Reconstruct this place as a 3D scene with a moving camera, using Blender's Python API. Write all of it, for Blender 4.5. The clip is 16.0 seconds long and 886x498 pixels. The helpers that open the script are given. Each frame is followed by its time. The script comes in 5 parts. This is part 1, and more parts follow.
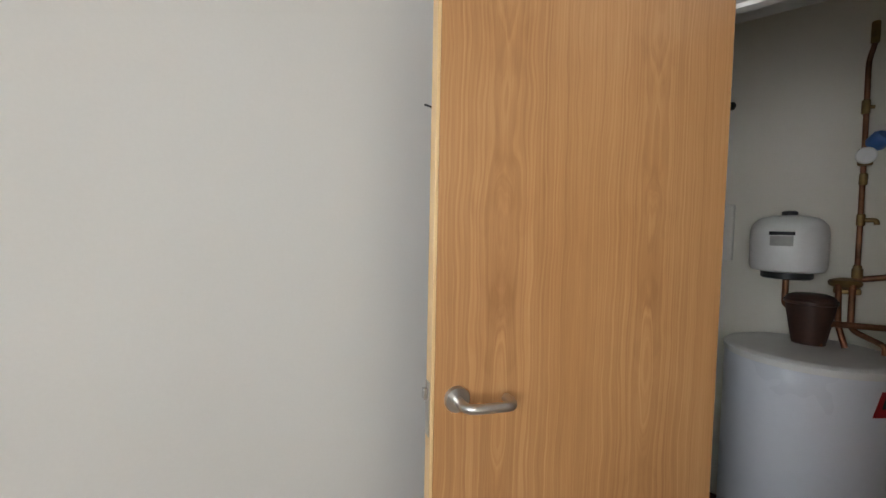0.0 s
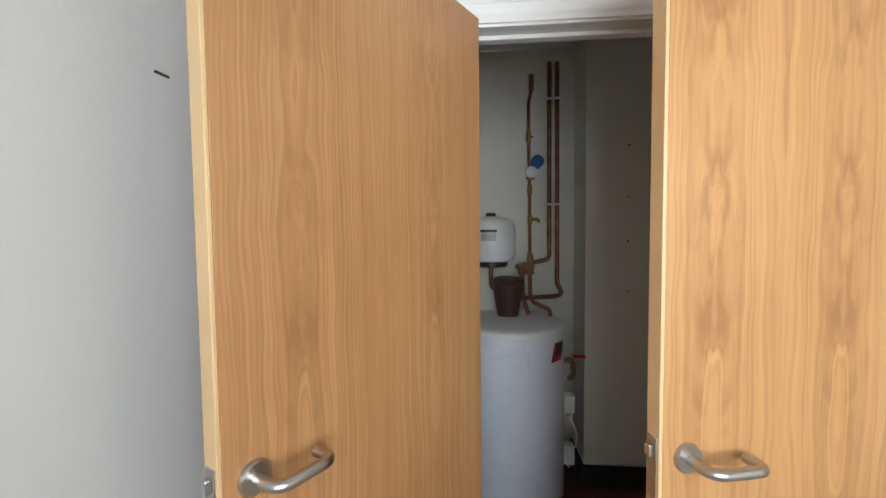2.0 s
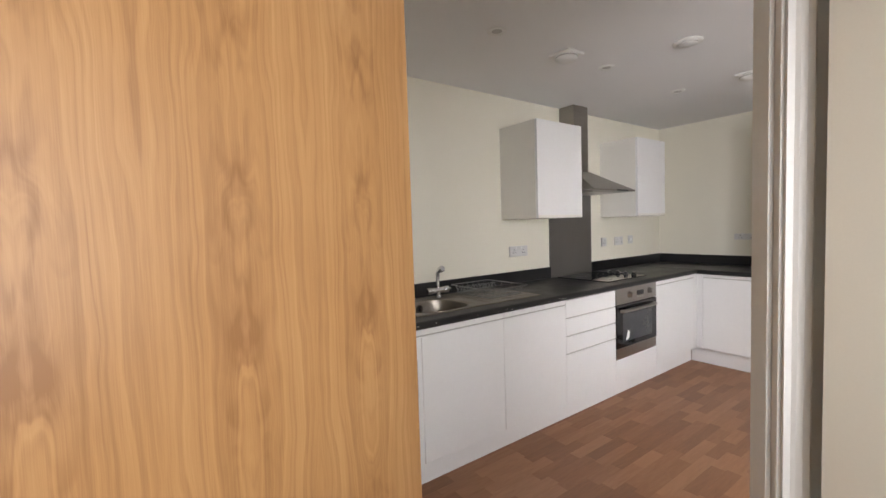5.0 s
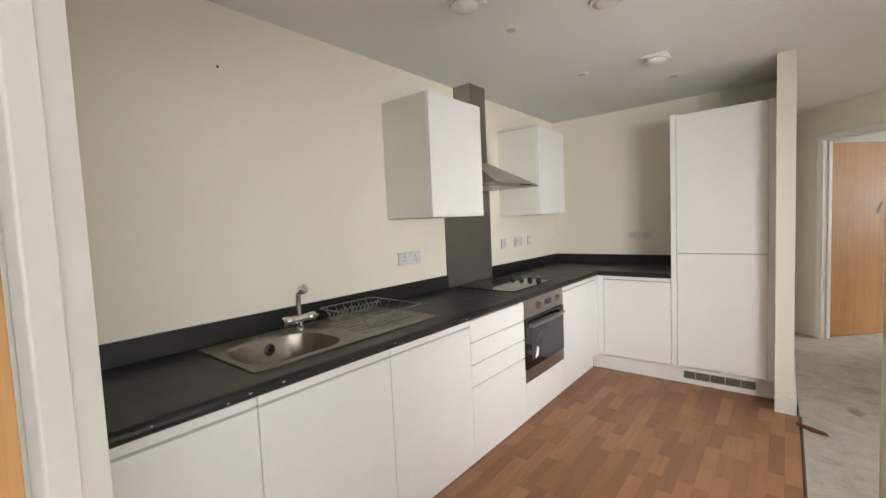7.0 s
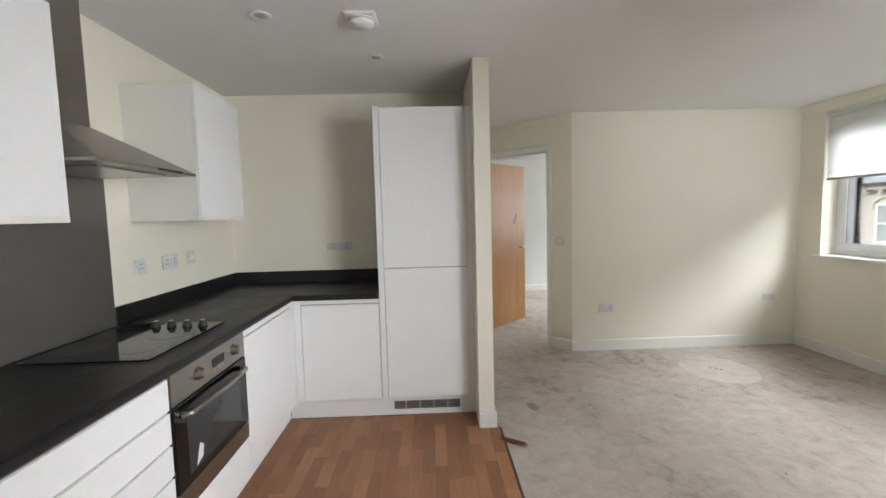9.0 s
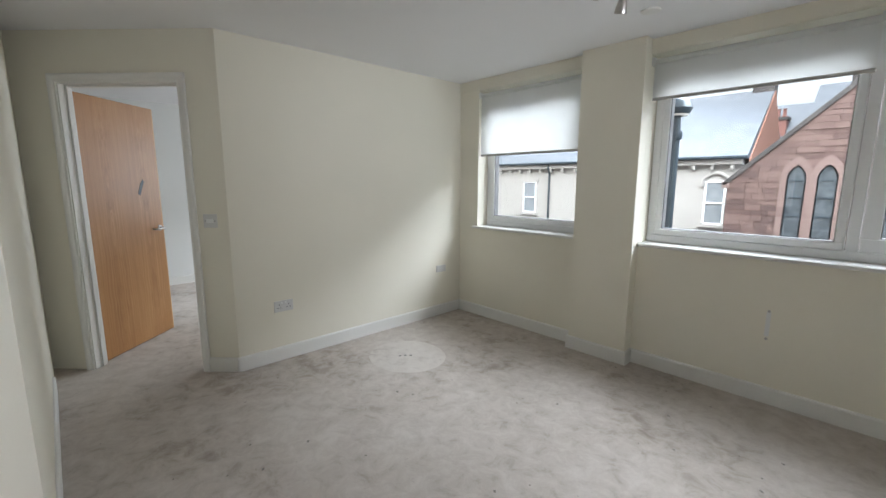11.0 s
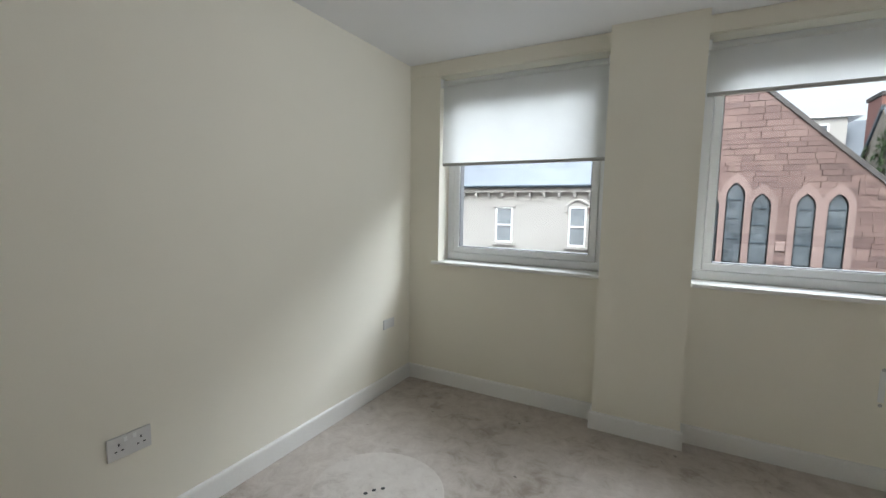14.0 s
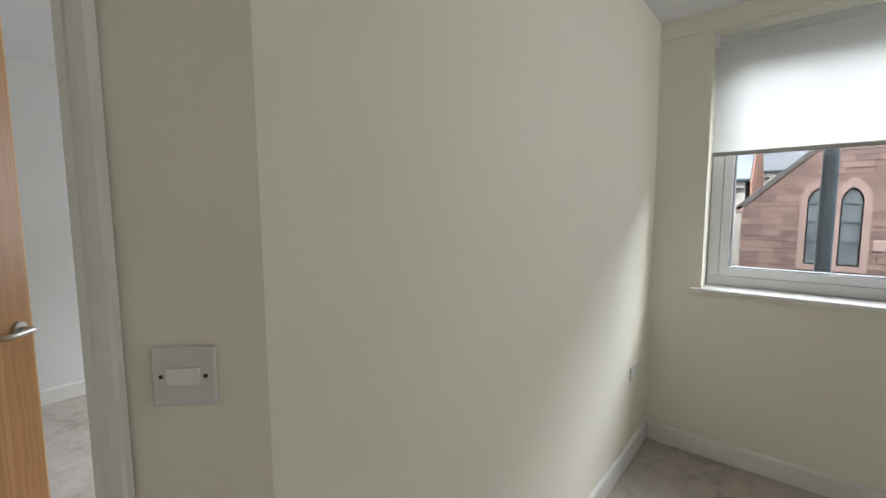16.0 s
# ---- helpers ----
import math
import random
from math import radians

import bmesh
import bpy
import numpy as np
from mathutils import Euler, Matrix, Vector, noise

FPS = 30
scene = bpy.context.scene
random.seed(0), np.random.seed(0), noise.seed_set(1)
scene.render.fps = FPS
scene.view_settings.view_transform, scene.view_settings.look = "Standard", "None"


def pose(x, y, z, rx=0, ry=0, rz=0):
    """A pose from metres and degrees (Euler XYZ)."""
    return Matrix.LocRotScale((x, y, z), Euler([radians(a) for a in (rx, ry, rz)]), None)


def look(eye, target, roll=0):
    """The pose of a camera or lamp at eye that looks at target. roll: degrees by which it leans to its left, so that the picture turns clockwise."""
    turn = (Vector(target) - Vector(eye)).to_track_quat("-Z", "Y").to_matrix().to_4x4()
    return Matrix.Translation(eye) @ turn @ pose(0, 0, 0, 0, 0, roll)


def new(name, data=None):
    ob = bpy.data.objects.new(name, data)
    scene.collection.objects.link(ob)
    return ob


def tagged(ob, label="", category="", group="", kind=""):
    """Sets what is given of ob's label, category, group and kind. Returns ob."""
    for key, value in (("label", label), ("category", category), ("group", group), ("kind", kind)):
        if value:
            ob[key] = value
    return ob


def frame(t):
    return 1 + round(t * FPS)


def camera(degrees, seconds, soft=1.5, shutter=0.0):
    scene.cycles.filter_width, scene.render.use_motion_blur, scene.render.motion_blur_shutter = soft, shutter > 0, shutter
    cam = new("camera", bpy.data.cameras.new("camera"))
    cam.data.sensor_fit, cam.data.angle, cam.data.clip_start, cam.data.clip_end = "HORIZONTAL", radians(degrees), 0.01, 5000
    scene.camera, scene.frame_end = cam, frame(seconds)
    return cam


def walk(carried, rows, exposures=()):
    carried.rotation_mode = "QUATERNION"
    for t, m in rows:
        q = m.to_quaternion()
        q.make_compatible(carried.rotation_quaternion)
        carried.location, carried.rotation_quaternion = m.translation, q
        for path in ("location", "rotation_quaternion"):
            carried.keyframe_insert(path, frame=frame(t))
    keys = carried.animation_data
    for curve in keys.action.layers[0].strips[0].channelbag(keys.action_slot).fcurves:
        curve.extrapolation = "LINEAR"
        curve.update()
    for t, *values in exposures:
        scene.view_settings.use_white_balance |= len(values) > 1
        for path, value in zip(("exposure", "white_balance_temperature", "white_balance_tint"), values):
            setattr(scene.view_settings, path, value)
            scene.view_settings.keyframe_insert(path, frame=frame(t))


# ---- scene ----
cam = camera(93.3, 16.0)
PATH = [
    (0, (-0.038, -0.025, 1.359), (-1.392, 1.444, 1.26), 1.2),
    (0.5, (-0.105, 0.091, 1.372), (-1.037, 1.857, 1.257), 0.9),
    (1, (-0.148, 0.128, 1.375), (-0.736, 2.035, 1.246), 0.3),
    (1.5, (-0.201, 0.085, 1.386), (-0.541, 2.052, 1.259), -0.6),
    (2, (-0.232, 0.021, 1.389), (-0.407, 2.01, 1.286), -0.6),
    (2.5, (-0.221, -0.015, 1.39), (-0.216, 1.984, 1.305), -0.3),
    (3, (-0.166, -0.03, 1.388), (0.135, 1.946, 1.308), 0.6),
    (3.5, (-0.079, -0.047, 1.408), (0.557, 1.846, 1.303), 0.2),
    (4, (0.031, -0.049, 1.401), (0.935, 1.731, 1.284), -0.4),
    (4.5, (0.145, -0.019, 1.399), (1.219, 1.664, 1.275), -1.2),
    (4.7, (0.208, 0.012, 1.394), (1.323, 1.668, 1.277), -1.5),
    (7, (0.818, 0.544, 1.399), (2.357, 1.815, 1.271), -2.5),
    (7.5, (1.047, 0.706, 1.398), (2.689, 1.841, 1.271), -2.4),
    (8, (1.268, 0.805, 1.405), (3.052, 1.7, 1.28), -1.7),
    (8.5, (1.484, 0.857, 1.41), (3.424, 1.326, 1.275), -1.0),
    (9, (1.706, 0.89, 1.42), (3.7, 0.838, 1.262), -1.5),
    (9.5, (1.919, 0.834, 1.398), (3.857, 0.395, 1.167), -1.6),
    (10, (2.238, 0.73, 1.397), (4.06, -0.046, 1.119), -1.7),
    (10.2, (2.332, 0.655, 1.412), (4.086, -0.257, 1.113), -1.2),
    (12.3, (3.209, 0.098, 1.384), (4.187, -1.631, 1.153), 0.5),
    (12.5, (3.276, 0.063, 1.369), (4.205, -1.695, 1.154), 0.8),
    (13, (3.525, -0.003, 1.353), (4.413, -1.783, 1.148), 1.4),
    (13.5, (3.848, -0.056, 1.384), (4.742, -1.833, 1.18), 0.9),
    (14, (4.104, -0.096, 1.362), (5.046, -1.849, 1.161), 0.9),
    (14.5, (4.407, -0.176, 1.39), (5.434, -1.881, 1.198), 0.9),
    (15, (4.719, -0.18, 1.417), (5.812, -1.843, 1.213), 0.5),
    (15.5, (4.998, -0.197, 1.393), (6.197, -1.788, 1.214), 0.6),
    (16, (5.232, -0.203, 1.396), (6.523, -1.717, 1.201), -0.3),
]
walk(cam, [(t, look(eye, target, roll)) for t, eye, target, roll in PATH], [(0.0, 0.92, 6550, 12), (1.5, 1.35, 6200, 10), (2.5, 1.05, 6150, 11), (3.5, 0.82, 6500, 14), (4.5, 0.64, 6750, 17), (7.0, 0.92, 7000, 14), (8.0, 0.88, 6850, 12), (9.0, 0.74, 6500, 11), (10.0, 0.6, 6250, 11), (12.5, 0.32, 5980, 10), (14.0, 0.3, 6100, 10), (16.0, 0.42, 6300, 11)])

# ---- world, sun, sky and fill light ----
world = bpy.data.worlds.new("world")
scene.world = world
world.use_nodes = True
wn = world.node_tree.nodes
wl = world.node_tree.links
sky = wn.new("ShaderNodeTexSky")
sky.sky_type = "NISHITA"
sky.sun_disc = False
sky.sun_elevation = radians(48)
sky.sun_rotation = radians(3)
sky.dust_density = 6.0
sky.air_density = 1.2
soft_sky = wn.new("ShaderNodeHueSaturation")
soft_sky.inputs["Saturation"].default_value = 0.25
wl.new(sky.outputs["Color"], soft_sky.inputs["Color"])
wl.new(soft_sky.outputs["Color"], wn["Background"].inputs["Color"])
wn["Background"].inputs["Strength"].default_value = 0.3

sun = new("sun", bpy.data.lights.new("sun", "SUN"))
sun.data.energy = 0.5
sun.data.angle = radians(18)
sun.data.color = (1.0, 0.98, 0.95)
sun.matrix_world = look((6, 20, 22), (4, -14, -15))


def area_light(name, eye, target, sx, sy, watts, colour=(0.9, 0.95, 1.0)):
    """An unseen area lamp that stands in for overcast sky, or adds fill."""
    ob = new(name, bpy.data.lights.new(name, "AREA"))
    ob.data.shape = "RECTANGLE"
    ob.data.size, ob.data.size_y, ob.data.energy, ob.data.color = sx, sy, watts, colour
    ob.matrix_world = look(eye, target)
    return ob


# Lamp added above the view; boosts overcast sky for the rooms alone.
area_light("sky_fill_over_street", (-1.5, -11.2, 11.0), (4.2, -1.4, 0.6), 30.0, 7.0, 9600)
# Fill lamp added out of view to brighten the kitchen; no window known there.
area_light("kitchen_fill_light", (1.60, -0.95, 1.5), (3.4, 1.7, 1.0), 1.1, 1.2, 15).data.spread = radians(84)
# Second added fill lamp, unseen, to lift the east living room wall.
area_light("east_wall_fill_light", (1.62, -1.6, 1.6), (5.9, -1.7, 1.9), 1.1, 1.3, 3.3, (0.95, 0.97, 1.0)).data.spread = radians(58)
area_light("sky_in_hall_window", (0.35, -0.98, 1.5), (0.15, 0.9, 1.35), 1.5, 1.2, 7.8, (0.88, 0.95, 1.0)).data.spread = radians(94)
area_light("sky_in_bedroom_window", (7.7, -2.86, 1.5), (7.7, 0.5, 1.2), 1.7, 1.2, 20)

# ---- materials ----


def nodes_of(name):
    m = bpy.data.materials.new(name)
    m.use_nodes = True
    nt = m.node_tree
    return m, nt.nodes, nt.links, nt.nodes["Principled BSDF"]


def noise_node(n, l, vec, scale, detail=3.0, rough=0.55, dist=0.0):
    t = n.new("ShaderNodeTexNoise")
    t.inputs["Scale"].default_value = scale
    t.inputs["Detail"].default_value = detail
    t.inputs["Roughness"].default_value = rough
    t.inputs["Distortion"].default_value = dist
    l.new(vec, t.inputs["Vector"])
    return t


def ramp_node(n, l, fac, stops):
    r = n.new("ShaderNodeValToRGB")
    e = r.color_ramp.elements
    e[0].position, e[0].color = stops[0][0], (*stops[0][1], 1)
    e[1].position, e[1].color = stops[-1][0], (*stops[-1][1], 1)
    for p, c in stops[1:-1]:
        k = e.new(p)
        k.color = (*c, 1)
    l.new(fac, r.inputs["Fac"])
    return r


def mixed(n, l, fac, a, b, blend="MIX"):
    m = n.new("ShaderNodeMix")
    m.data_type, m.blend_type = "RGBA", blend
    for sock, v in ((m.inputs["Factor"], fac), (m.inputs["A"], a), (m.inputs["B"], b)):
        if isinstance(v, (int, float)):
            sock.default_value = v
        elif isinstance(v, tuple):
            sock.default_value = (*v, 1)
        else:
            l.new(v, sock)
    return m.outputs["Result"]


def maths(n, l, op, a, b=0.0):
    m = n.new("ShaderNodeMath")
    m.operation = op
    for sock, v in zip(m.inputs, (a, b)):
        if isinstance(v, (int, float)):
            sock.default_value = v
        else:
            l.new(v, sock)
    return m.outputs["Value"]


def bumped(n, l, bsdf, height, strength, distance=0.002):
    b = n.new("ShaderNodeBump")
    b.inputs["Strength"].default_value = strength
    b.inputs["Distance"].default_value = distance
    l.new(height, b.inputs["Height"])
    l.new(b.outputs["Normal"], bsdf.inputs["Normal"])


def coords(n, l, scale=(1, 1, 1)):
    c = n.new("ShaderNodeTexCoord")
    m = n.new("ShaderNodeMapping")
    m.inputs["Scale"].default_value = scale
    l.new(c.outputs["Object"], m.inputs["Vector"])
    return m.outputs["Vector"]


def surface(name, col, col2=None, rough=0.6, metal=0.0, scale=3.0, fine=90.0, bump=0.15, stretch=(1, 1, 1), spread=(0.35, 0.7), rvar=0.08, dist=0.001):
    """A plain surface: two colours mixed by a broad and a fine noise, uneven gloss, fine relief."""
    m, n, l, b = nodes_of(name)
    v = coords(n, l, stretch)
    col2 = col2 or tuple(c * 0.9 for c in col)
    big = noise_node(n, l, v, scale, 4)
    small = noise_node(n, l, v, fine, 3)
    f = maths(n, l, "ADD", maths(n, l, "MULTIPLY", big.outputs["Fac"], 0.7), maths(n, l, "MULTIPLY", small.outputs["Fac"], 0.3))
    r = ramp_node(n, l, f, [(spread[0], col2), (spread[1], col)])
    l.new(r.outputs["Color"], b.inputs["Base Color"])
    b.inputs["Metallic"].default_value = metal
    l.new(maths(n, l, "ADD", maths(n, l, "MULTIPLY", big.outputs["Fac"], 2 * rvar), rough - rvar), b.inputs["Roughness"])
    if bump:
        bumped(n, l, b, small.outputs["Fac"], bump, dist)
    return m


def wood(name, light, mid, dark, lines=110.0, leaf=0.15, flame=0.06, rough=0.42, contrast=1.0, start=0.0, smudge=0.0):
    """Crown-cut veneer in book-matched leaves: straight grain at a leaf's edges, long flames up its middle, pores, streaks and a mottled tone."""
    m, n, l, b = nodes_of(name)
    c = n.new("ShaderNodeTexCoord")
    sep = n.new("ShaderNodeSeparateXYZ")
    l.new(c.outputs["Object"], sep.inputs["Vector"])
    u = maths(n, l, "PINGPONG", maths(n, l, "ADD", sep.outputs["X"], start + 2.0), leaf)

    def along(x, sx, z, sz, scale, detail, dist=0.0):
        at = n.new("ShaderNodeCombineXYZ")
        l.new(maths(n, l, "MULTIPLY", x, sx), at.inputs["X"])
        l.new(maths(n, l, "MULTIPLY", z, sz), at.inputs["Z"])
        return noise_node(n, l, at.outputs["Vector"], scale, detail, 0.6, dist).outputs["Fac"]
    x, z = sep.outputs["X"], sep.outputs["Z"]
    spread = maths(n, l, "MULTIPLY", maths(n, l, "SUBTRACT", along(u, 2.2, z, 0.55, 2.6, 2.5), 0.3), flame * 4)
    wave = maths(n, l, "MULTIPLY", maths(n, l, "SUBTRACT", along(x, 1.0, z, 0.35, 9.0, 2), 0.5), 0.035)
    r2 = maths(n, l, "ADD", maths(n, l, "MULTIPLY", u, u), maths(n, l, "MULTIPLY", spread, spread))
    phase = maths(n, l, "ADD", maths(n, l, "SQRT", r2), wave)
    ring = along(phase, lines, z, 0.5, 1.0, 2.5)
    streak = along(x, 1.0, z, 0.016, 34, 3)
    pore = along(x, 1.0, z, 0.014, 620, 2)
    tone = along(x, 1.0, z, 0.4, 3.4, 4, 0.4)
    f = maths(n, l, "ADD", maths(n, l, "MULTIPLY", ring, 0.5 * contrast), maths(n, l, "MULTIPLY", streak, 0.2))
    f = maths(n, l, "ADD", f, maths(n, l, "MULTIPLY", tone, 0.8 - 0.5 * contrast))
    f = maths(n, l, "ADD", f, maths(n, l, "MULTIPLY", maths(n, l, "SUBTRACT", pore, 0.5), 0.2))
    near = ramp_node(n, l, u, [(leaf * 0.1, (1, 1, 1)), (leaf * 0.55, (0, 0, 0))]).outputs["Color"]
    blot = ramp_node(n, l, along(u, 1.0, z, 0.3, 24, 1.5, 0.8), [(0.47, (0, 0, 0)), (0.68, (1, 1, 1))]).outputs["Color"]
    f = maths(n, l, "SUBTRACT", f, maths(n, l, "MULTIPLY", maths(n, l, "MULTIPLY", near, blot), smudge))
    r = ramp_node(n, l, f, [(0.3, dark), (0.5, mid), (0.7, light)])
    l.new(r.outputs["Color"], b.inputs["Base Color"])
    l.new(maths(n, l, "ADD", maths(n, l, "MULTIPLY", tone, 0.2), rough - 0.1), b.inputs["Roughness"])
    bumped(n, l, b, pore, 0.12, 0.0006)
    return m


def carpet_material(name, light, mid, dark):
    """Cut pile, flattened, with grey wear and small stains."""
    m, n, l, b = nodes_of(name)
    v = coords(n, l)
    big = noise_node(n, l, v, 1.3, 5, 0.62, 0.6)
    mids = noise_node(n, l, v, 9.0, 6, 0.7, 0.5)
    fine = noise_node(n, l, v, 260, 2)
    f = maths(n, l, "ADD", maths(n, l, "MULTIPLY", big.outputs["Fac"], 0.45), maths(n, l, "MULTIPLY", mids.outputs["Fac"], 0.55))
    r = ramp_node(n, l, f, [(0.36, dark), (0.47, mid), (0.62, light)])
    spots = noise_node(n, l, v, 16, 3, 0.7)
    sp = ramp_node(n, l, spots.outputs["Fac"], [(0.66, (0, 0, 0)), (0.76, (1, 1, 1))])
    c = mixed(n, l, maths(n, l, "MULTIPLY", sp.outputs["Color"], 0.35), r.outputs["Color"], tuple(k * 0.45 for k in dark))
    c = mixed(n, l, maths(n, l, "MULTIPLY", fine.outputs["Fac"], 0.35), c, tuple(k * 0.6 for k in mid))
    l.new(c, b.inputs["Base Color"])
    b.inputs["Roughness"].default_value = 0.95
    b.inputs["Specular IOR Level"].default_value = 0.1
    h = maths(n, l, "ADD", fine.outputs["Fac"], maths(n, l, "MULTIPLY", mids.outputs["Fac"], 2.0))
    bumped(n, l, b, h, 0.6, 0.004)
    return m


def plank_material(name):
    """Printed wood-block vinyl: each block has its own tone and a grain along its length."""
    m, n, l, b = nodes_of(name)
    c = n.new("ShaderNodeTexCoord")
    info = n.new("ShaderNodeObjectInfo")
    off = n.new("ShaderNodeVectorMath")
    off.operation = "ADD"
    l.new(c.outputs["Object"], off.inputs[0])
    shift = n.new("ShaderNodeCombineXYZ")
    l.new(maths(n, l, "MULTIPLY", info.outputs["Random"], 37.0), shift.inputs["X"])
    l.new(maths(n, l, "MULTIPLY", info.outputs["Random"], 11.0), shift.inputs["Y"])
    l.new(shift.outputs["Vector"], off.inputs[1])
    mp = n.new("ShaderNodeMapping")
    mp.inputs["Scale"].default_value = (0.12, 1, 1)
    l.new(off.outputs["Vector"], mp.inputs["Vector"])
    g = noise_node(n, l, mp.outputs["Vector"], 70, 4, 0.6, 0.8)
    g2 = noise_node(n, l, mp.outputs["Vector"], 16, 3, 0.6, 1.0)
    f = maths(n, l, "ADD", maths(n, l, "MULTIPLY", g.outputs["Fac"], 0.3), maths(n, l, "MULTIPLY", g2.outputs["Fac"], 0.3))
    f = maths(n, l, "ADD", f, maths(n, l, "MULTIPLY", info.outputs["Random"], 0.38))
    r = ramp_node(n, l, f, [(0.15, (0.19, 0.082, 0.038)), (0.45, (0.305, 0.138, 0.064)), (0.8, (0.45, 0.23, 0.12))])
    l.new(r.outputs["Color"], b.inputs["Base Color"])
    b.inputs["Roughness"].default_value = 0.42
    bumped(n, l, b, g.outputs["Fac"], 0.1, 0.0008)
    return m


def stone_material(name, light, mid, dark):
    m, n, l, b = nodes_of(name)
    v = coords(n, l)
    info = n.new("ShaderNodeObjectInfo")
    geo = n.new("ShaderNodeNewGeometry")
    a = noise_node(n, l, v, 2.5, 5, 0.65)
    c = noise_node(n, l, v, 18, 4, 0.7)
    f = maths(n, l, "ADD", maths(n, l, "MULTIPLY", a.outputs["Fac"], 0.3), maths(n, l, "MULTIPLY", c.outputs["Fac"], 0.25))
    f = maths(n, l, "ADD", f, maths(n, l, "MULTIPLY", geo.outputs["Random Per Island"], 0.4))
    f = maths(n, l, "ADD", f, maths(n, l, "MULTIPLY", info.outputs["Random"], 0.32))
    r = ramp_node(n, l, f, [(0.2, dark), (0.5, mid), (0.8, light)])
    l.new(r.outputs["Color"], b.inputs["Base Color"])
    b.inputs["Roughness"].default_value = 0.92
    bumped(n, l, b, c.outputs["Fac"], 0.5, 0.02)
    return m


def glass_material(name, tint=(0.97, 0.99, 0.98)):
    m = bpy.data.materials.new(name)
    m.use_nodes = True
    n, l = m.node_tree.nodes, m.node_tree.links
    n.remove(n["Principled BSDF"])
    t = n.new("ShaderNodeBsdfTransparent")
    t.inputs["Color"].default_value = (*tint, 1)
    g = n.new("ShaderNodeBsdfGlossy")
    g.inputs["Roughness"].default_value = 0.02
    f = n.new("ShaderNodeFresnel")
    f.inputs["IOR"].default_value = 1.45
    x = n.new("ShaderNodeMixShader")
    l.new(f.outputs["Fac"], x.inputs["Fac"])
    l.new(t.outputs["BSDF"], x.inputs[1])
    l.new(g.outputs["BSDF"], x.inputs[2])
    l.new(x.outputs["Shader"], n["Material Output"].inputs["Surface"])
    return m


def blind_material(name):
    m = bpy.data.materials.new(name)
    m.use_nodes = True
    n, l = m.node_tree.nodes, m.node_tree.links
    b = n["Principled BSDF"]
    v = coords(n, l)
    weave = noise_node(n, l, v, 500, 2)
    stain = noise_node(n, l, v, 3.5, 3)
    f = maths(n, l, "ADD", maths(n, l, "MULTIPLY", weave.outputs["Fac"], 0.4), maths(n, l, "MULTIPLY", stain.outputs["Fac"], 0.6))
    r = ramp_node(n, l, f, [(0.3, (0.8, 0.8, 0.78)), (0.7, (0.87, 0.87, 0.85))])
    l.new(r.outputs["Color"], b.inputs["Base Color"])
    b.inputs["Roughness"].default_value = 0.9
    t = n.new("ShaderNodeBsdfTranslucent")
    l.new(r.outputs["Color"], t.inputs["Color"])
    x = n.new("ShaderNodeMixShader")
    x.inputs["Fac"].default_value = 0.72
    l.new(b.outputs["BSDF"], x.inputs[1])
    l.new(t.outputs["BSDF"], x.inputs[2])
    l.new(x.outputs["Shader"], n["Material Output"].inputs["Surface"])
    return m


CREAM = surface("cream_wall_paint", (0.82, 0.785, 0.67), (0.78, 0.745, 0.63), 0.75, scale=1.2, fine=160, bump=0.1)
OFFWHITE = surface("offwhite_hall_paint", (0.77, 0.775, 0.75), (0.73, 0.735, 0.705), 0.75, scale=1.2, fine=160, bump=0.1)
CEILING = surface("white_ceiling_paint", (0.83, 0.83, 0.83), (0.8, 0.8, 0.8), 0.85, scale=0.9, fine=140, bump=0.1)
GLOSS = surface("white_gloss_trim", (0.8, 0.79, 0.75), (0.74, 0.73, 0.69), 0.4, scale=2, fine=60, bump=0.05)
UPVC = surface("white_upvc", (0.86, 0.87, 0.87), (0.82, 0.83, 0.83), 0.35, scale=2, fine=60, bump=0.03)
UNIT = surface("white_unit_door", (0.82, 0.82, 0.81), (0.78, 0.78, 0.77), 0.38, scale=1.5, fine=40, bump=0.02)
CARCASS = surface("white_unit_carcass", (0.81, 0.79, 0.73), (0.77, 0.75, 0.69), 0.5, scale=2, fine=60, bump=0.03)
PLASTIC = surface("white_plastic", (0.8, 0.8, 0.78), (0.74, 0.74, 0.71), 0.35, scale=9, fine=80, bump=0.03)
GREYPL = surface("grey_plastic", (0.5, 0.49, 0.46), (0.42, 0.41, 0.39), 0.45, scale=9, fine=80, bump=0.03)
PLATE = surface("electrical_plate_plastic", (0.68, 0.67, 0.645), (0.62, 0.61, 0.585), 0.35, scale=9, fine=80, bump=0.03)
BROWNGREY = surface("brown_grey_plastic", (0.24, 0.215, 0.185), (0.18, 0.16, 0.14), 0.5, scale=9, fine=80, bump=0.03)
BLACKPL = surface("black_plastic", (0.02, 0.02, 0.02), (0.012, 0.012, 0.012), 0.4, scale=9, fine=80, bump=0.05)
WORKTOP = surface("black_worktop", (0.014, 0.014, 0.015), (0.007, 0.007, 0.008), 0.42, scale=5, fine=240, bump=0.08, rvar=0.14)
STEEL = surface("brushed_steel", (0.4, 0.375, 0.345), (0.33, 0.31, 0.285), 0.36, 1.0, scale=4, fine=120, bump=0.06, stretch=(0.1, 1, 1))
SINKSTEEL = surface("worn_sink_steel", (0.37, 0.34, 0.3), (0.22, 0.195, 0.16), 0.36, 1.0, scale=7, fine=160, bump=0.08)
CHROME = surface("chrome", (0.75, 0.75, 0.75), (0.66, 0.66, 0.66), 0.14, 1.0, scale=20, fine=80, bump=0.0)
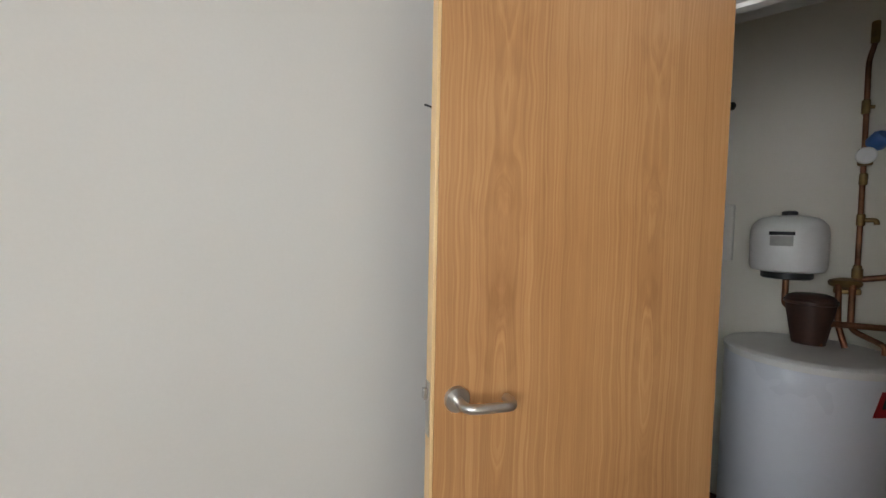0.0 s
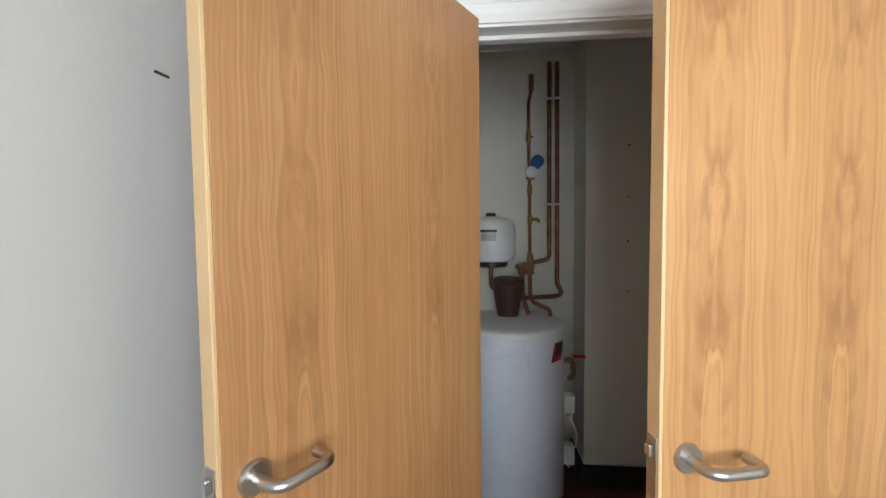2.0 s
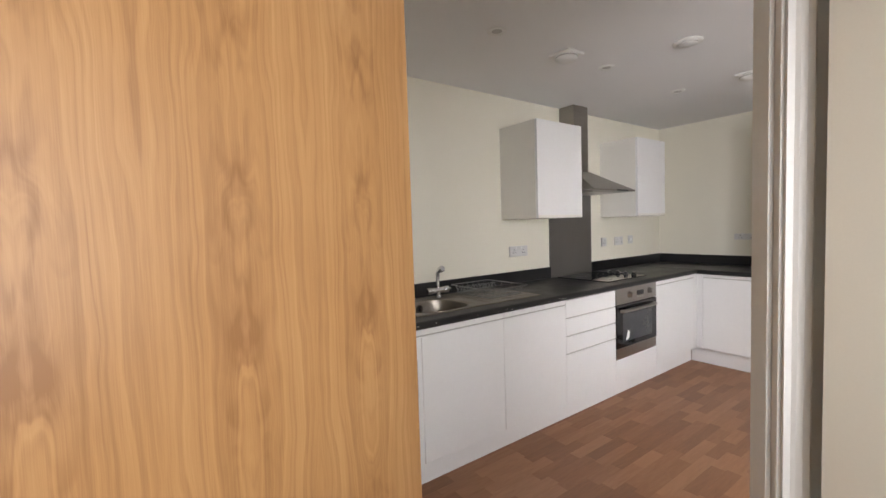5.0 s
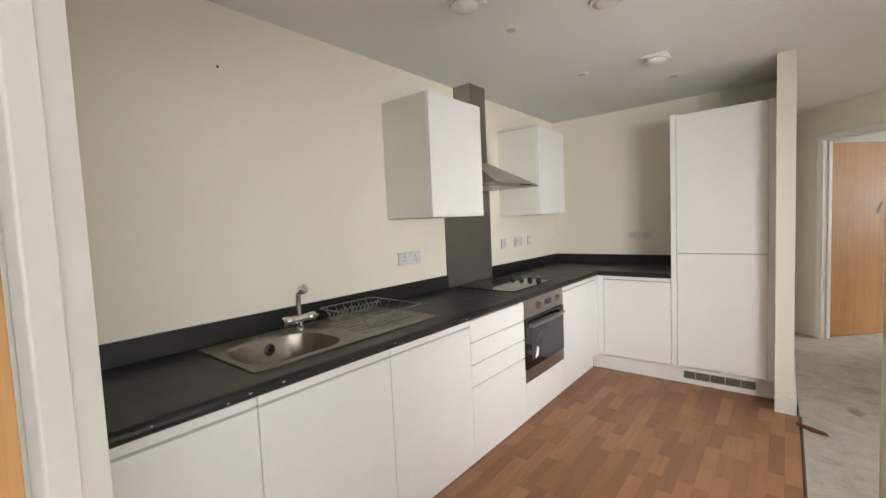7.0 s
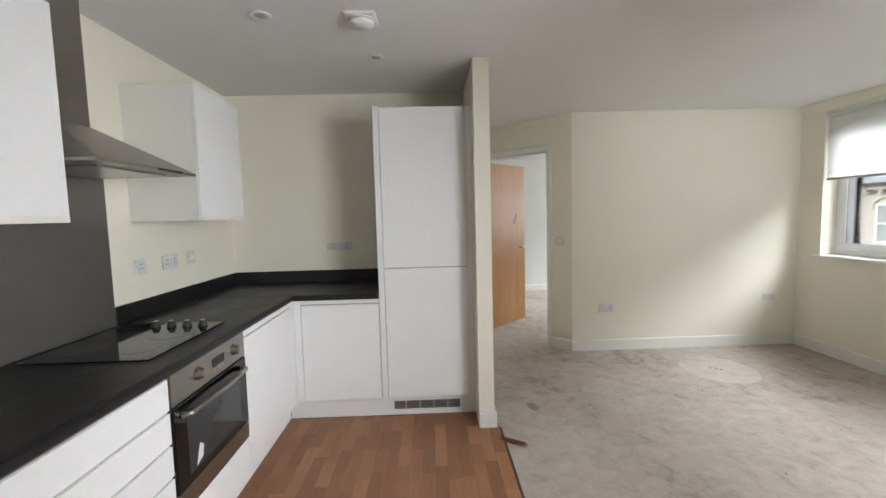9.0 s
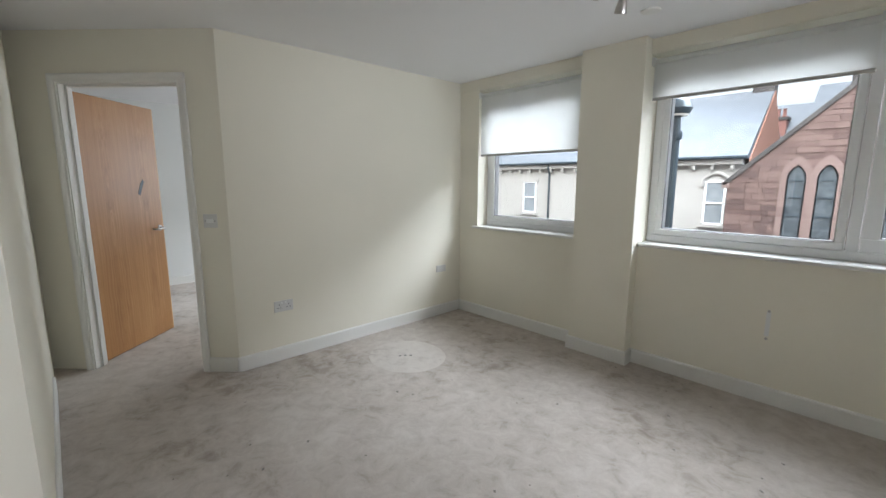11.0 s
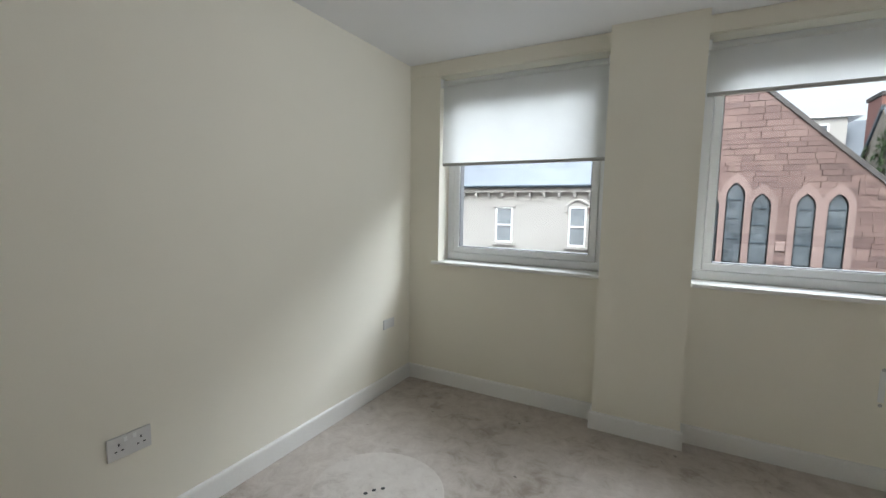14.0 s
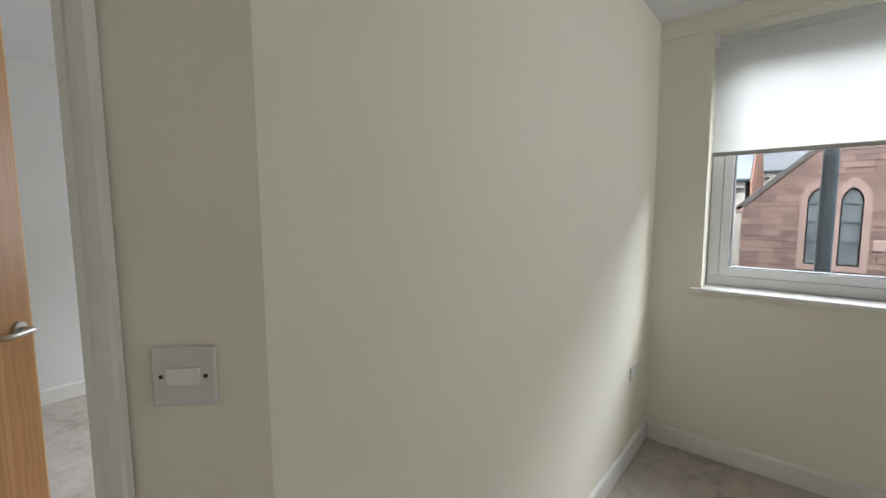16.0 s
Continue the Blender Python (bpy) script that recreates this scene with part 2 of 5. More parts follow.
SATIN = surface("satin_steel", (0.56, 0.54, 0.51), (0.48, 0.46, 0.43), 0.32, 1.0, scale=20, fine=200, bump=0.03)
COPPER = surface("old_copper", (0.36, 0.17, 0.09), (0.15, 0.075, 0.045), 0.42, 1.0, scale=14, fine=120, bump=0.05)
BRASS = surface("old_brass", (0.38, 0.26, 0.1), (0.2, 0.13, 0.06), 0.45, 1.0, scale=20, fine=120, bump=0.05)
BROWN = surface("dark_brown_cover", (0.07, 0.03, 0.02), (0.035, 0.016, 0.011), 0.5, scale=9, fine=60, bump=0.05)
CYLCOAT = surface("white_enamel_jacket", (0.77, 0.8, 0.85), (0.73, 0.76, 0.81), 0.3, scale=1.5, fine=30, bump=0.02)
RED = surface("red_print", (0.55, 0.02, 0.03), (0.45, 0.015, 0.025), 0.4)
BLUE = surface("blue_plastic", (0.04, 0.13, 0.38), (0.03, 0.1, 0.3), 0.35)
WHITEFACE = surface("white_dial", (0.88, 0.88, 0.88), (0.84, 0.84, 0.84), 0.3)
BLACKGLASS = surface("black_glass", (0.008, 0.008, 0.009), (0.006, 0.006, 0.007), 0.07, rvar=0.03, bump=0.0)
SMOKEGLASS = surface("smoked_oven_glass", (0.05, 0.055, 0.06), (0.03, 0.033, 0.036), 0.1, rvar=0.03, bump=0.0)
DARKGREY = surface("dark_grey_splashback", (0.2, 0.19, 0.175), (0.16, 0.15, 0.135), 0.38, 0.6, scale=1.5, fine=150, bump=0.04)
SEAL = surface("grey_seal_and_ledge", (0.2, 0.2, 0.2), (0.15, 0.15, 0.15), 0.6)
RUBBER = surface("dark_gasket", (0.03, 0.03, 0.035), (0.02, 0.02, 0.02), 0.6)
WIRE = surface("grey_coated_wire", (0.3, 0.31, 0.3), (0.22, 0.23, 0.22), 0.4)
REDFLOOR = surface("dark_red_floor", (0.13, 0.04, 0.03), (0.07, 0.025, 0.02), 0.6, scale=4)
PALEWALL = surface("cupboard_paint", (0.8, 0.77, 0.69), (0.75, 0.72, 0.63), 0.8, scale=1.5, fine=130, bump=0.12)
DOORWOOD = wood("oak_veneer", (0.56, 0.325, 0.145), (0.43, 0.216, 0.084), (0.3, 0.135, 0.048), lines=185.0, leaf=0.19, flame=0.03, start=0.05, contrast=0.95, smudge=0.08)
DOORWOOD_FIGURED = wood("oak_veneer_figured", (0.58, 0.335, 0.145), (0.46, 0.24, 0.092), (0.3, 0.138, 0.047), lines=120.0, leaf=0.135, flame=0.05, contrast=0.85, smudge=0.16)
LIPPING = wood("pale_lipping", (0.75, 0.55, 0.3), (0.68, 0.47, 0.24), (0.58, 0.38, 0.18), lines=60.0)
CARPET = carpet_material("grey_beige_carpet", (0.62, 0.565, 0.51), (0.5, 0.445, 0.39), (0.33, 0.28, 0.23))
CLEANPILE = carpet_material("unworn_carpet", (0.66, 0.615, 0.555), (0.6, 0.55, 0.495), (0.45, 0.4, 0.35))
PLANK = plank_material("wood_block_vinyl")
VINYLGAP = surface("vinyl_groove", (0.19, 0.085, 0.042), (0.14, 0.06, 0.03), 0.6)
GLASS = glass_material("window_glass")
BLIND = blind_material("blind_fabric")
SANDSTONE = stone_material("red_sandstone", (0.2, 0.135, 0.118), (0.14, 0.09, 0.08), (0.075, 0.05, 0.046))
DRESSED = stone_material("dressed_pink_stone", (0.25, 0.18, 0.162), (0.21, 0.147, 0.132), (0.15, 0.104, 0.094))
MORTAR = surface("stone_mortar", (0.125, 0.083, 0.074), (0.08, 0.053, 0.048), 0.95)
SLATE = surface("slate_roof", (0.2, 0.22, 0.25), (0.13, 0.145, 0.17), 0.55, scale=2, fine=9, bump=0.4, dist=0.02)
RENDERED = surface("cream_render", (0.42, 0.405, 0.385), (0.36, 0.345, 0.325), 0.9, scale=0.8, fine=20, bump=0.2)
COPING = surface("dark_coping", (0.1, 0.09, 0.085), (0.055, 0.05, 0.05), 0.9, scale=3, fine=20, bump=0.3, dist=0.02)
LEADED = surface("dark_church_glass", (0.13, 0.15, 0.165), (0.045, 0.055, 0.065), 0.2, scale=2.5, fine=6, bump=0.0)
HOUSEGLASS = surface("curtained_house_glass", (0.3, 0.325, 0.35), (0.17, 0.19, 0.21), 0.15, scale=3, fine=9, bump=0.0)
IRON = surface("painted_iron", (0.05, 0.07, 0.085), (0.03, 0.045, 0.06), 0.4, scale=6)
ORANGEBRICK = surface("orange_brick", (0.5, 0.26, 0.19), (0.42, 0.21, 0.15), 0.9, scale=4, fine=30, bump=0.3, dist=0.01)
REDBRICK = surface("red_brick", (0.3, 0.15, 0.125), (0.22, 0.105, 0.09), 0.9, scale=4, fine=30, bump=0.3, dist=0.01)
FACADE = surface("own_facade_brick", (0.38, 0.3, 0.25), (0.3, 0.23, 0.19), 0.9, scale=2, fine=25, bump=0.3, dist=0.01)
TARMAC = surface("tarmac", (0.055, 0.055, 0.055), (0.04, 0.04, 0.04), 0.9, scale=1, fine=30, bump=0.4, dist=0.01)
LEAF = surface("ivy_leaf", (0.07, 0.11, 0.03), (0.04, 0.07, 0.02), 0.6, scale=5)

# ---- building helpers ----


def box(bm, x0, x1, y0, y1, z0, z1, bevel=0.0, segments=2):
    made = bmesh.ops.create_cube(bm, size=1.0)["verts"]
    for v in made:
        v.co = Vector(((x0 + x1) / 2 + v.co.x * (x1 - x0), (y0 + y1) / 2 + v.co.y * (y1 - y0), (z0 + z1) / 2 + v.co.z * (z1 - z0)))
    if bevel:
        edges = {e for v in made for e in v.link_edges}
        bmesh.ops.bevel(bm, geom=list(edges), offset=bevel, segments=segments, profile=0.5, affect="EDGES")
    return bm


def boxed(*args, **kw):
    return box(bmesh.new(), *args, **kw)


def lathe(bm, profile, centre=(0, 0, 0), axis="Z", n=32):
    """Turns (radius, height) pairs round an axis through centre."""
    rings = []
    for r, h in profile:
        ring = []
        for k in range(n):
            a = 2 * math.pi * k / n
            p = Vector((r * math.cos(a), r * math.sin(a), h))
            if axis == "Y":
                p = Vector((p.x, p.z, -p.y))
            elif axis == "X":
                p = Vector((p.z, p.x, p.y))
            ring.append(bm.verts.new(p + Vector(centre)))
        rings.append(ring)
    for a, b in zip(rings, rings[1:]):
        for k in range(n):
            bm.faces.new((a[k], a[(k + 1) % n], b[(k + 1) % n], b[k]))
    bm.faces.new(rings[0][::-1])
    bm.faces.new(rings[-1])
    bmesh.ops.recalc_face_normals(bm, faces=bm.faces)
    return bm


def rounded(points, radius, steps=5):
    """A line with its inner corners rounded."""
    pts = [Vector(p) for p in points]
    out = [pts[0]]
    for a, b, c in zip(pts, pts[1:], pts[2:]):
        u, w = (a - b), (c - b)
        r = min(radius, 0.49 * u.length, 0.49 * w.length)
        p, q = b + u.normalized() * r, b + w.normalized() * r
        for k in range(steps + 1):
            t = k / steps
            out.append(p * (1 - t) ** 2 + b * 2 * t * (1 - t) + q * t * t)
    return out + [pts[-1]]


def tube(bm, points, r, n=10, radius=0.0):
    pts = rounded(points, radius) if radius else [Vector(p) for p in points]
    rings, side = [], None
    for k, p in enumerate(pts):
        d = (pts[min(k + 1, len(pts) - 1)] - pts[max(k - 1, 0)]).normalized()
        if side is None:
            side = d.orthogonal().normalized()
        side = (side - d * side.dot(d)).normalized()
        up = d.cross(side)
        rings.append([bm.verts.new(p + (side * math.cos(a) + up * math.sin(a)) * r) for a in (2 * math.pi * j / n for j in range(n))])
    for a, b in zip(rings, rings[1:]):
        for j in range(n):
            bm.faces.new((a[j], a[(j + 1) % n], b[(j + 1) % n], b[j]))
    bm.faces.new(rings[0][::-1])
    bm.faces.new(rings[-1])
    return bm


def prism(bm, outline, y0, y1, axis="Y"):
    """An outline of (x, z) pairs drawn out from y0 to y1 (or (x, y) pairs along z, (y, z) pairs along x)."""
    def at(a, b, h):
        return (a, h, b) if axis == "Y" else (a, b, h) if axis == "Z" else (h, a, b)
    one = [bm.verts.new(at(a, b, y0)) for a, b in outline]
    two = [bm.verts.new(at(a, b, y1)) for a, b in outline]
    k = len(outline)
    made = [bm.faces.new(one[::-1]), bm.faces.new(two)]
    made += [bm.faces.new((one[i], one[(i + 1) % k], two[(i + 1) % k], two[i])) for i in range(k)]
    bmesh.ops.recalc_face_normals(bm, faces=made)
    return bm


def mesh_of(name, bm, material, smooth=False):
    me = bpy.data.meshes.new(name)
    bm.to_mesh(me)
    bm.free()
    me.materials.append(material)
    if smooth:
        me.polygons.foreach_set("use_smooth", [True] * len(me.polygons))
        me.set_sharp_from_angle(angle=radians(40))
    return me


def part(name, bm, material, parent=None, label="", smooth=False):
    ob = new(name, mesh_of(name, bm, material, smooth))
    ob.parent = parent
    return tagged(ob, label)


def solid(name, bm, material, label, category, kind="", group="", smooth=False):
    return tagged(part(name, bm, material, None, "", smooth), label, category, group, kind)


def base(name, m, label, category, kind="", group=""):
    ob = new(name)
    ob.empty_display_size = 0.1
    ob.matrix_world = m
    return tagged(ob, label, category, group, kind)


def wall(name, p0, p1, thick, openings, material, label, top=2.405, bottom=0.0):
    """A wall from p0 to p1 on plan; its body lies to the right of that way. Openings: (from, to, low, high) along it."""
    d = Vector((p1[0] - p0[0], p1[1] - p0[1], 0))
    length, bm, at = d.length, bmesh.new(), 0.0
    for a, b, lo, hi in sorted(openings):
        box(bm, at, a, -thick, 0, bottom, top)
        if lo > bottom:
            box(bm, a, b, -thick, 0, bottom, lo)
        if hi < top:
            box(bm, a, b, -thick, 0, hi, top)
        at = b
    if at < length:
        box(bm, at, length, -thick, 0, bottom, top)
    ob = solid(name, bm, material, label, "wall", "structure")
    ob.matrix_world = pose(p0[0], p0[1], 0, 0, 0, math.degrees(math.atan2(d.y, d.x)))
    return ob


def skirting(name, p0, p1, m0=0.0, m1=0.0, parent=None):
    """A skirting board whose back runs from p0 to p1, standing out to the left of that way. m0, m1: how far its face runs past each end."""
    d = Vector((p1[0] - p0[0], p1[1] - p0[1], 0))
    bm = bmesh.new()
    prof = [(0.001, 0.001), (0.016, 0.001), (0.016, 0.098), (0.013, 0.107), (0.007, 0.111), (0.001, 0.111)]
    one = [bm.verts.new((-m0 * y / 0.016, y, z)) for y, z in prof]
    two = [bm.verts.new((d.length + m1 * y / 0.016, y, z)) for y, z in prof]
    bm.faces.new(one)
    bm.faces.new(two[::-1])
    for k in range(len(prof)):
        bm.faces.new((one[k], two[k], two[(k + 1) % len(prof)], one[(k + 1) % len(prof)]))
    bmesh.ops.recalc_face_normals(bm, faces=bm.faces)
    ob = solid(name, bm, GLOSS, "white gloss skirting board along the wall", "skirting board", "structure")
    ob.matrix_world = pose(p0[0], p0[1], 0, 0, 0, math.degrees(math.atan2(d.y, d.x)))
    return ob


# ---- structure ----
TOP = 2.405
FLOOR_Y = 0.462
solid("floor", boxed(-0.95, 9.6, -3.15, 2.75, -0.3, -0.012), VINYLGAP, "screed floor slab under the coverings", "floor", "structure")
carpet = boxed(1.5, 7.2, -2.849, FLOOR_Y, -0.012, 0.0)
box(carpet, 4.405, 7.2, FLOOR_Y, 0.503, -0.012, 0.0)
solid("carpet_living", carpet, CARPET, "worn grey-beige living room carpet with stains", "carpet", "structure")
solid("carpet_bedroom", boxed(7.2, 9.3, -2.849, 1.8, -0.012, 0.0), CARPET, "grey-beige bedroom carpet", "carpet", "structure")
solid("carpet_hall", boxed(-0.79, 1.5, -1.04, 0.6, -0.012, 0.0), CARPET, "grey-beige hall carpet", "carpet", "structure")
solid("floor_hall", boxed(-0.79, 0.92, 0.6, 1.36, -0.012, 0.0), CARPET, "grey-beige carpet in the hall", "carpet", "structure")
solid("floor_cupboard", boxed(-0.8, 0.9, 1.36, 2.6, -0.012, 0.0), REDFLOOR, "dark red painted cupboard floor", "floor", "structure")
solid("ceiling", boxed(-0.95, 9.6, -3.15, 2.75, TOP, TOP + 0.25), CEILING, "white painted ceiling with downlights", "ceiling", "structure")

wall("wall_hall_west", (-0.79, -1.1), (-0.79, 2.52), 0.1, [], OFFWHITE, "off-white hall wall with a small nail")
bpy.data.objects["wall_hall_west"].matrix_world = pose(-0.79, -1.1, 0, 0, 0, 90) @ pose(0, 0.1, 0)
CUP = (-0.285, 0.50, 1.965)
wall("wall_hall_north", (0.62, 1.27), (-0.89, 1.27), 0.1, [(0.62 - CUP[1] - 0.028, 0.62 - CUP[0] + 0.028, 0, CUP[2] + 0.028)], OFFWHITE, "off-white hall wall round the boiler cupboard")
R2 = math.sqrt(0.5)
K0 = (0.56, 1.27)
KDOOR = (0.395, 1.258, 2.02)
wall_k = wall("wall_hall_diagonal", (K0[0] + 1.40 * R2, K0[1] - 1.40 * R2), K0, 0.10, [(1.40 - KDOOR[1] - 0.028, 1.40 - KDOOR[0] + 0.028, 0, KDOOR[2] + 0.028)], OFFWHITE, "diagonal hall wall with the kitchen doorway")
wall("wall_cupboard_back", (0.95, 2.52), (-0.89, 2.52), 0.12, [], PALEWALL, "dull cream plaster at the back of the cupboard")
wall("wall_cupboard_kitchen", (0.90, 2.5), (0.90, 1.06), 0.1, [], CREAM, "wall between cupboard and kitchen")
solid("wall_cupboard_pier", boxed(0.315, 0.85, 2.25, 2.519, 0, TOP), PALEWALL, "boxed-in pier in the cupboard with screw holes", "wall", "structure")
wall("wall_kitchen_north", (5.24, 2.5), (0.80, 2.5), 0.14, [], CREAM, "cream painted kitchen wall")
wall("wall_kitchen_east", (5.14, 0.605), (5.14, 2.5), 0.1, [], CREAM, "cream painted wall at the end of the kitchen")
wall("wall_kitchen_stub", (7.0, 0.503), (4.405, 0.503), 0.101, [], CREAM, "narrow cream stub wall beside the fridge unit")
bpy.data.objects["wall_kitchen_stub"].matrix_world = pose(7.0, 0.503, 0, 0, 0, 180)
wall("wall_living_east", (5.88, -0.52), (5.88, -2.85), 0.1, [], CREAM, "cream painted living room wall")
bpy.data.objects["wall_living_east"].matrix_world = pose(5.98, -0.52, 0, 0, 0, -90)
E0 = (5.88, -0.52)
BDOOR = (0.28, 1.107, 2.065)
wall("wall_living_diagonal", (E0[0] + 1.6 * R2, E0[1] + 1.6 * R2), E0, 0.1, [(1.6 - BDOOR[1] - 0.028, 1.6 - BDOOR[0] + 0.028, 0, BDOOR[2] + 0.028)], CREAM, "diagonal cream wall with the bedroom doorway")
bpy.data.objects["wall_living_diagonal"].matrix_world = pose(E0[0] + 1.6 * R2 + 0.1 * R2, E0[1] + 1.6 * R2 - 0.1 * R2, 0, 0, 0, 225)
# Opening added out of view beside the kitchen fill lamp.
wall("wall_living_west", (1.55, 0.30), (1.55, -2.85), 0.1, [(0.6, 1.9, 0.8, 2.2)], CREAM, "unseen cream living room wall with an added opening")
wall("wall_hall_south", (1.5, -1.05), (-0.89, -1.05), 0.1, [(0.35, 1.95, 0.8, 2.2)], OFFWHITE, "off-white hall wall with a window")
bpy.data.objects["wall_living_west"].matrix_world = pose(1.55, 0.30, 0, 0, 0, -90)
wall("wall_bedroom_east", (9.3, 1.8), (9.3, -2.85), 0.1, [], OFFWHITE, "pale bedroom wall")
bpy.data.objects["wall_bedroom_east"].matrix_world = pose(9.4, 1.8, 0, 0, 0, -90)
wall("wall_bedroom_north", (5.9, 1.8), (9.4, 1.8), 0.1, [], OFFWHITE, "pale bedroom wall")
bpy.data.objects["wall_bedroom_north"].matrix_world = pose(5.9, 1.9, 0, 0, 0, 0)
FY = -2.85
W1 = (4.457, 5.625)
W2 = (1.66, 3.975)
SILL, HEAD = 0.95, 2.305
facade = wall("wall_facade", (9.5, FY), (1.45, FY), 0.3, [(9.5 - 8.6, 9.5 - 6.8, SILL, HEAD), (9.5 - W1[1], 9.5 - W1[0], SILL, HEAD), (9.5 - W2[1], 9.5 - W2[0], SILL, HEAD)], CREAM, "cream window wall")
facade.matrix_world = pose(9.5, FY - 0.3, 0, 0, 0, 180)
solid("wall_column", boxed(W2[1], W1[0], FY + 0.0005, -2.742, 0, TOP), CREAM, "cream boxed column between the windows", "column", "structure")
# Upper storeys, out of view, added to screen sky from street and church.
solid("wall_facade_sky_screen", boxed(1.4, 22, -3.25, -3.16, TOP + 0.3, 11.5), FACADE, "unseen brick storeys added to the own building", "wall", "structure")
solid("wall_facade_below", boxed(1.4, 22, -3.25, -3.16, -5.6, SILL - 0.05), FACADE, "unseen brick storeys added to the own building", "wall", "structure")
SPOT = (3.62, -1.72)

# ---- doors ----


def door_frame(name, m, width, height, thick, label):
    """Lining, stop and moulded architraves round an opening that runs along x from 0, with its face at y = 0 and its back at y = -thick."""
    e = base(name, m, label, "door frame", "structure")
    t = 0.028
    part("jamb", boxed(-t, 0, -thick - 0.004, 0.004, 0, height + t, bevel=0.002), GLOSS, e)
    part("jamb", boxed(width, width + t, -thick - 0.004, 0.004, 0, height + t, bevel=0.002), GLOSS, e)
    part("head", boxed(0.0005, width - 0.0005, -thick - 0.004, 0.004, height, height + t, bevel=0.002), GLOSS, e)
    for x0, x1 in ((0.0005, 0.013), (width - 0.013, width - 0.0005)):
        part("stop", boxed(x0, x1, -0.085, -0.05, 0, height - 0.0005, bevel=0.002), GLOSS, e)
    part("stop", boxed(0.0135, width - 0.0135, -0.085, -0.05, height - 0.0135, height - 0.0005, bevel=0.002), GLOSS, e)
    profile = [(0.008, 0.0), (0.008, 0.008), (0.022, 0.0095), (0.030, 0.014), (0.042, 0.017), (0.056, 0.0175), (0.061, 0.014), (0.062, 0.0)]
    for y0, s in ((0.0045, 1), (-thick - 0.0045, -1)):
        way = [lambda o: (-o, 0.0), lambda o: (-o, height + o), lambda o: (width + o, height + o), lambda o: (width + o, 0.0)]
        for one, two in zip(way, way[1:]):
            bm = bmesh.new()
            ends = [[bm.verts.new((at(o)[0], y0 + s * d, at(o)[1])) for o, d in profile] for at in (one, two)]
            for k in range(len(profile)):
                j = (k + 1) % len(profile)
                bm.faces.new((ends[0][k], ends[0][j], ends[1][j], ends[1][k]))
            bm.faces.new(ends[0])
            bm.faces.new(ends[1][::-1])
            bmesh.ops.recalc_face_normals(bm, faces=bm.faces)
            part("architrave", bm, GLOSS, e)
    return e


def lever(door, x, z, y, side):
    """A round-bar lever on a rose; the bar turns back to the leaf. side: +1 on the +y face."""
    h = part("lever_handle", lathe(bmesh.new(), [(0.0265, 0), (0.0265, side * 0.006), (0.024, side * 0.009), (0.012, side * 0.0095)], (x, y, z), "Y", 28), SATIN, door, "satin steel lever handle", True)
    out = y + side * 0.058
    part("bar", tube(bmesh.new(), [(x, y + side * 0.008, z), (x, out, z), (x - 0.102, out, z - 0.002), (x - 0.102, y + side * 0.016, z - 0.002)], 0.0098, 14, 0.024), SATIN, h, "", True)


def door(name, hinge, free, height, material, label, z=0.985, flip=False, thick=0.040):
    """A flush leaf from its hinge edge to its free edge on plan; the measured face is the one to the left of that way."""
    d = Vector((free[0] - hinge[0], free[1] - hinge[1], 0))
    w = d.length
    e = base(name, pose(hinge[0], hinge[1], 0, 0, 0, math.degrees(math.atan2(d.y, d.x))), label, "door", "structure")
    y0, y1 = (0.0, thick) if flip else (-thick, 0.0)
    part("leaf", boxed(0.004, w - 0.007, y0, y1, 0.008, height, bevel=0.0015), material, e)
    part("lipping", boxed(w - 0.0068, w, y0, y1, 0.008, height, bevel=0.0015), LIPPING, e, "pale wooden edge strip")
    lever(e, w - 0.054, z, y1, 1)
    lever(e, w - 0.054, z, y0, -1)
    ym = (y0 + y1) / 2
    p = part("latch_plate", boxed(w, w + 0.0025, ym - 0.012, ym + 0.012, z - 0.075, z + 0.035, bevel=0.001), SATIN, e, "satin steel latch plate")
    part("latch", boxed(w + 0.0026, w + 0.012, ym - 0.007, ym + 0.007, z + 0.0, z + 0.022, bevel=0.002), CHROME, p)
    for hz in (0.2, height / 2, height - 0.2):
        h = part("hinge", boxed(0.0, 0.0035, y0 + 0.004, y1 - 0.002, hz - 0.05, hz + 0.05, bevel=0.001), SATIN, e, "satin steel hinge")
        ky = y0 - 0.004
        part("knuckle", lathe(bmesh.new(), [(0.006, -0.05), (0.006, 0.05)], (0.0, ky, hz), "Z", 12), SATIN, h, "", True)
    return e


door_frame("door_frame_1", pose(CUP[1], 1.27, 0, 0, 0, 180) @ pose(0, 0, 0), CUP[1] - CUP[0], CUP[2], 0.1, "white moulded frame of the boiler cupboard")
bpy.data.objects["door_frame_1"].matrix_world = pose(CUP[1], 1.27, 0, 0, 0, 180)
door_frame("door_frame_2", pose(K0[0] + KDOOR[1] * R2, K0[1] - KDOOR[1] * R2, 0, 0, 0, 135) @ pose(0, 0, 0), KDOOR[1] - KDOOR[0], KDOOR[2], 0.10, "white moulded frame of the kitchen doorway")
bpy.data.objects["door_frame_2"].matrix_world = pose(K0[0] + KDOOR[0] * R2, K0[1] - KDOOR[0] * R2, 0, 0, 0, -45) @ pose(0, 0.10, 0)
door_frame("door_frame_3", pose(0, 0, 0), BDOOR[1] - BDOOR[0], BDOOR[2], 0.1, "white moulded frame of the bedroom doorway")
bpy.data.objects["door_frame_3"].matrix_world = pose(E0[0] + BDOOR[0] * R2, E0[1] + BDOOR[0] * R2, 0, 0, 0, 45)
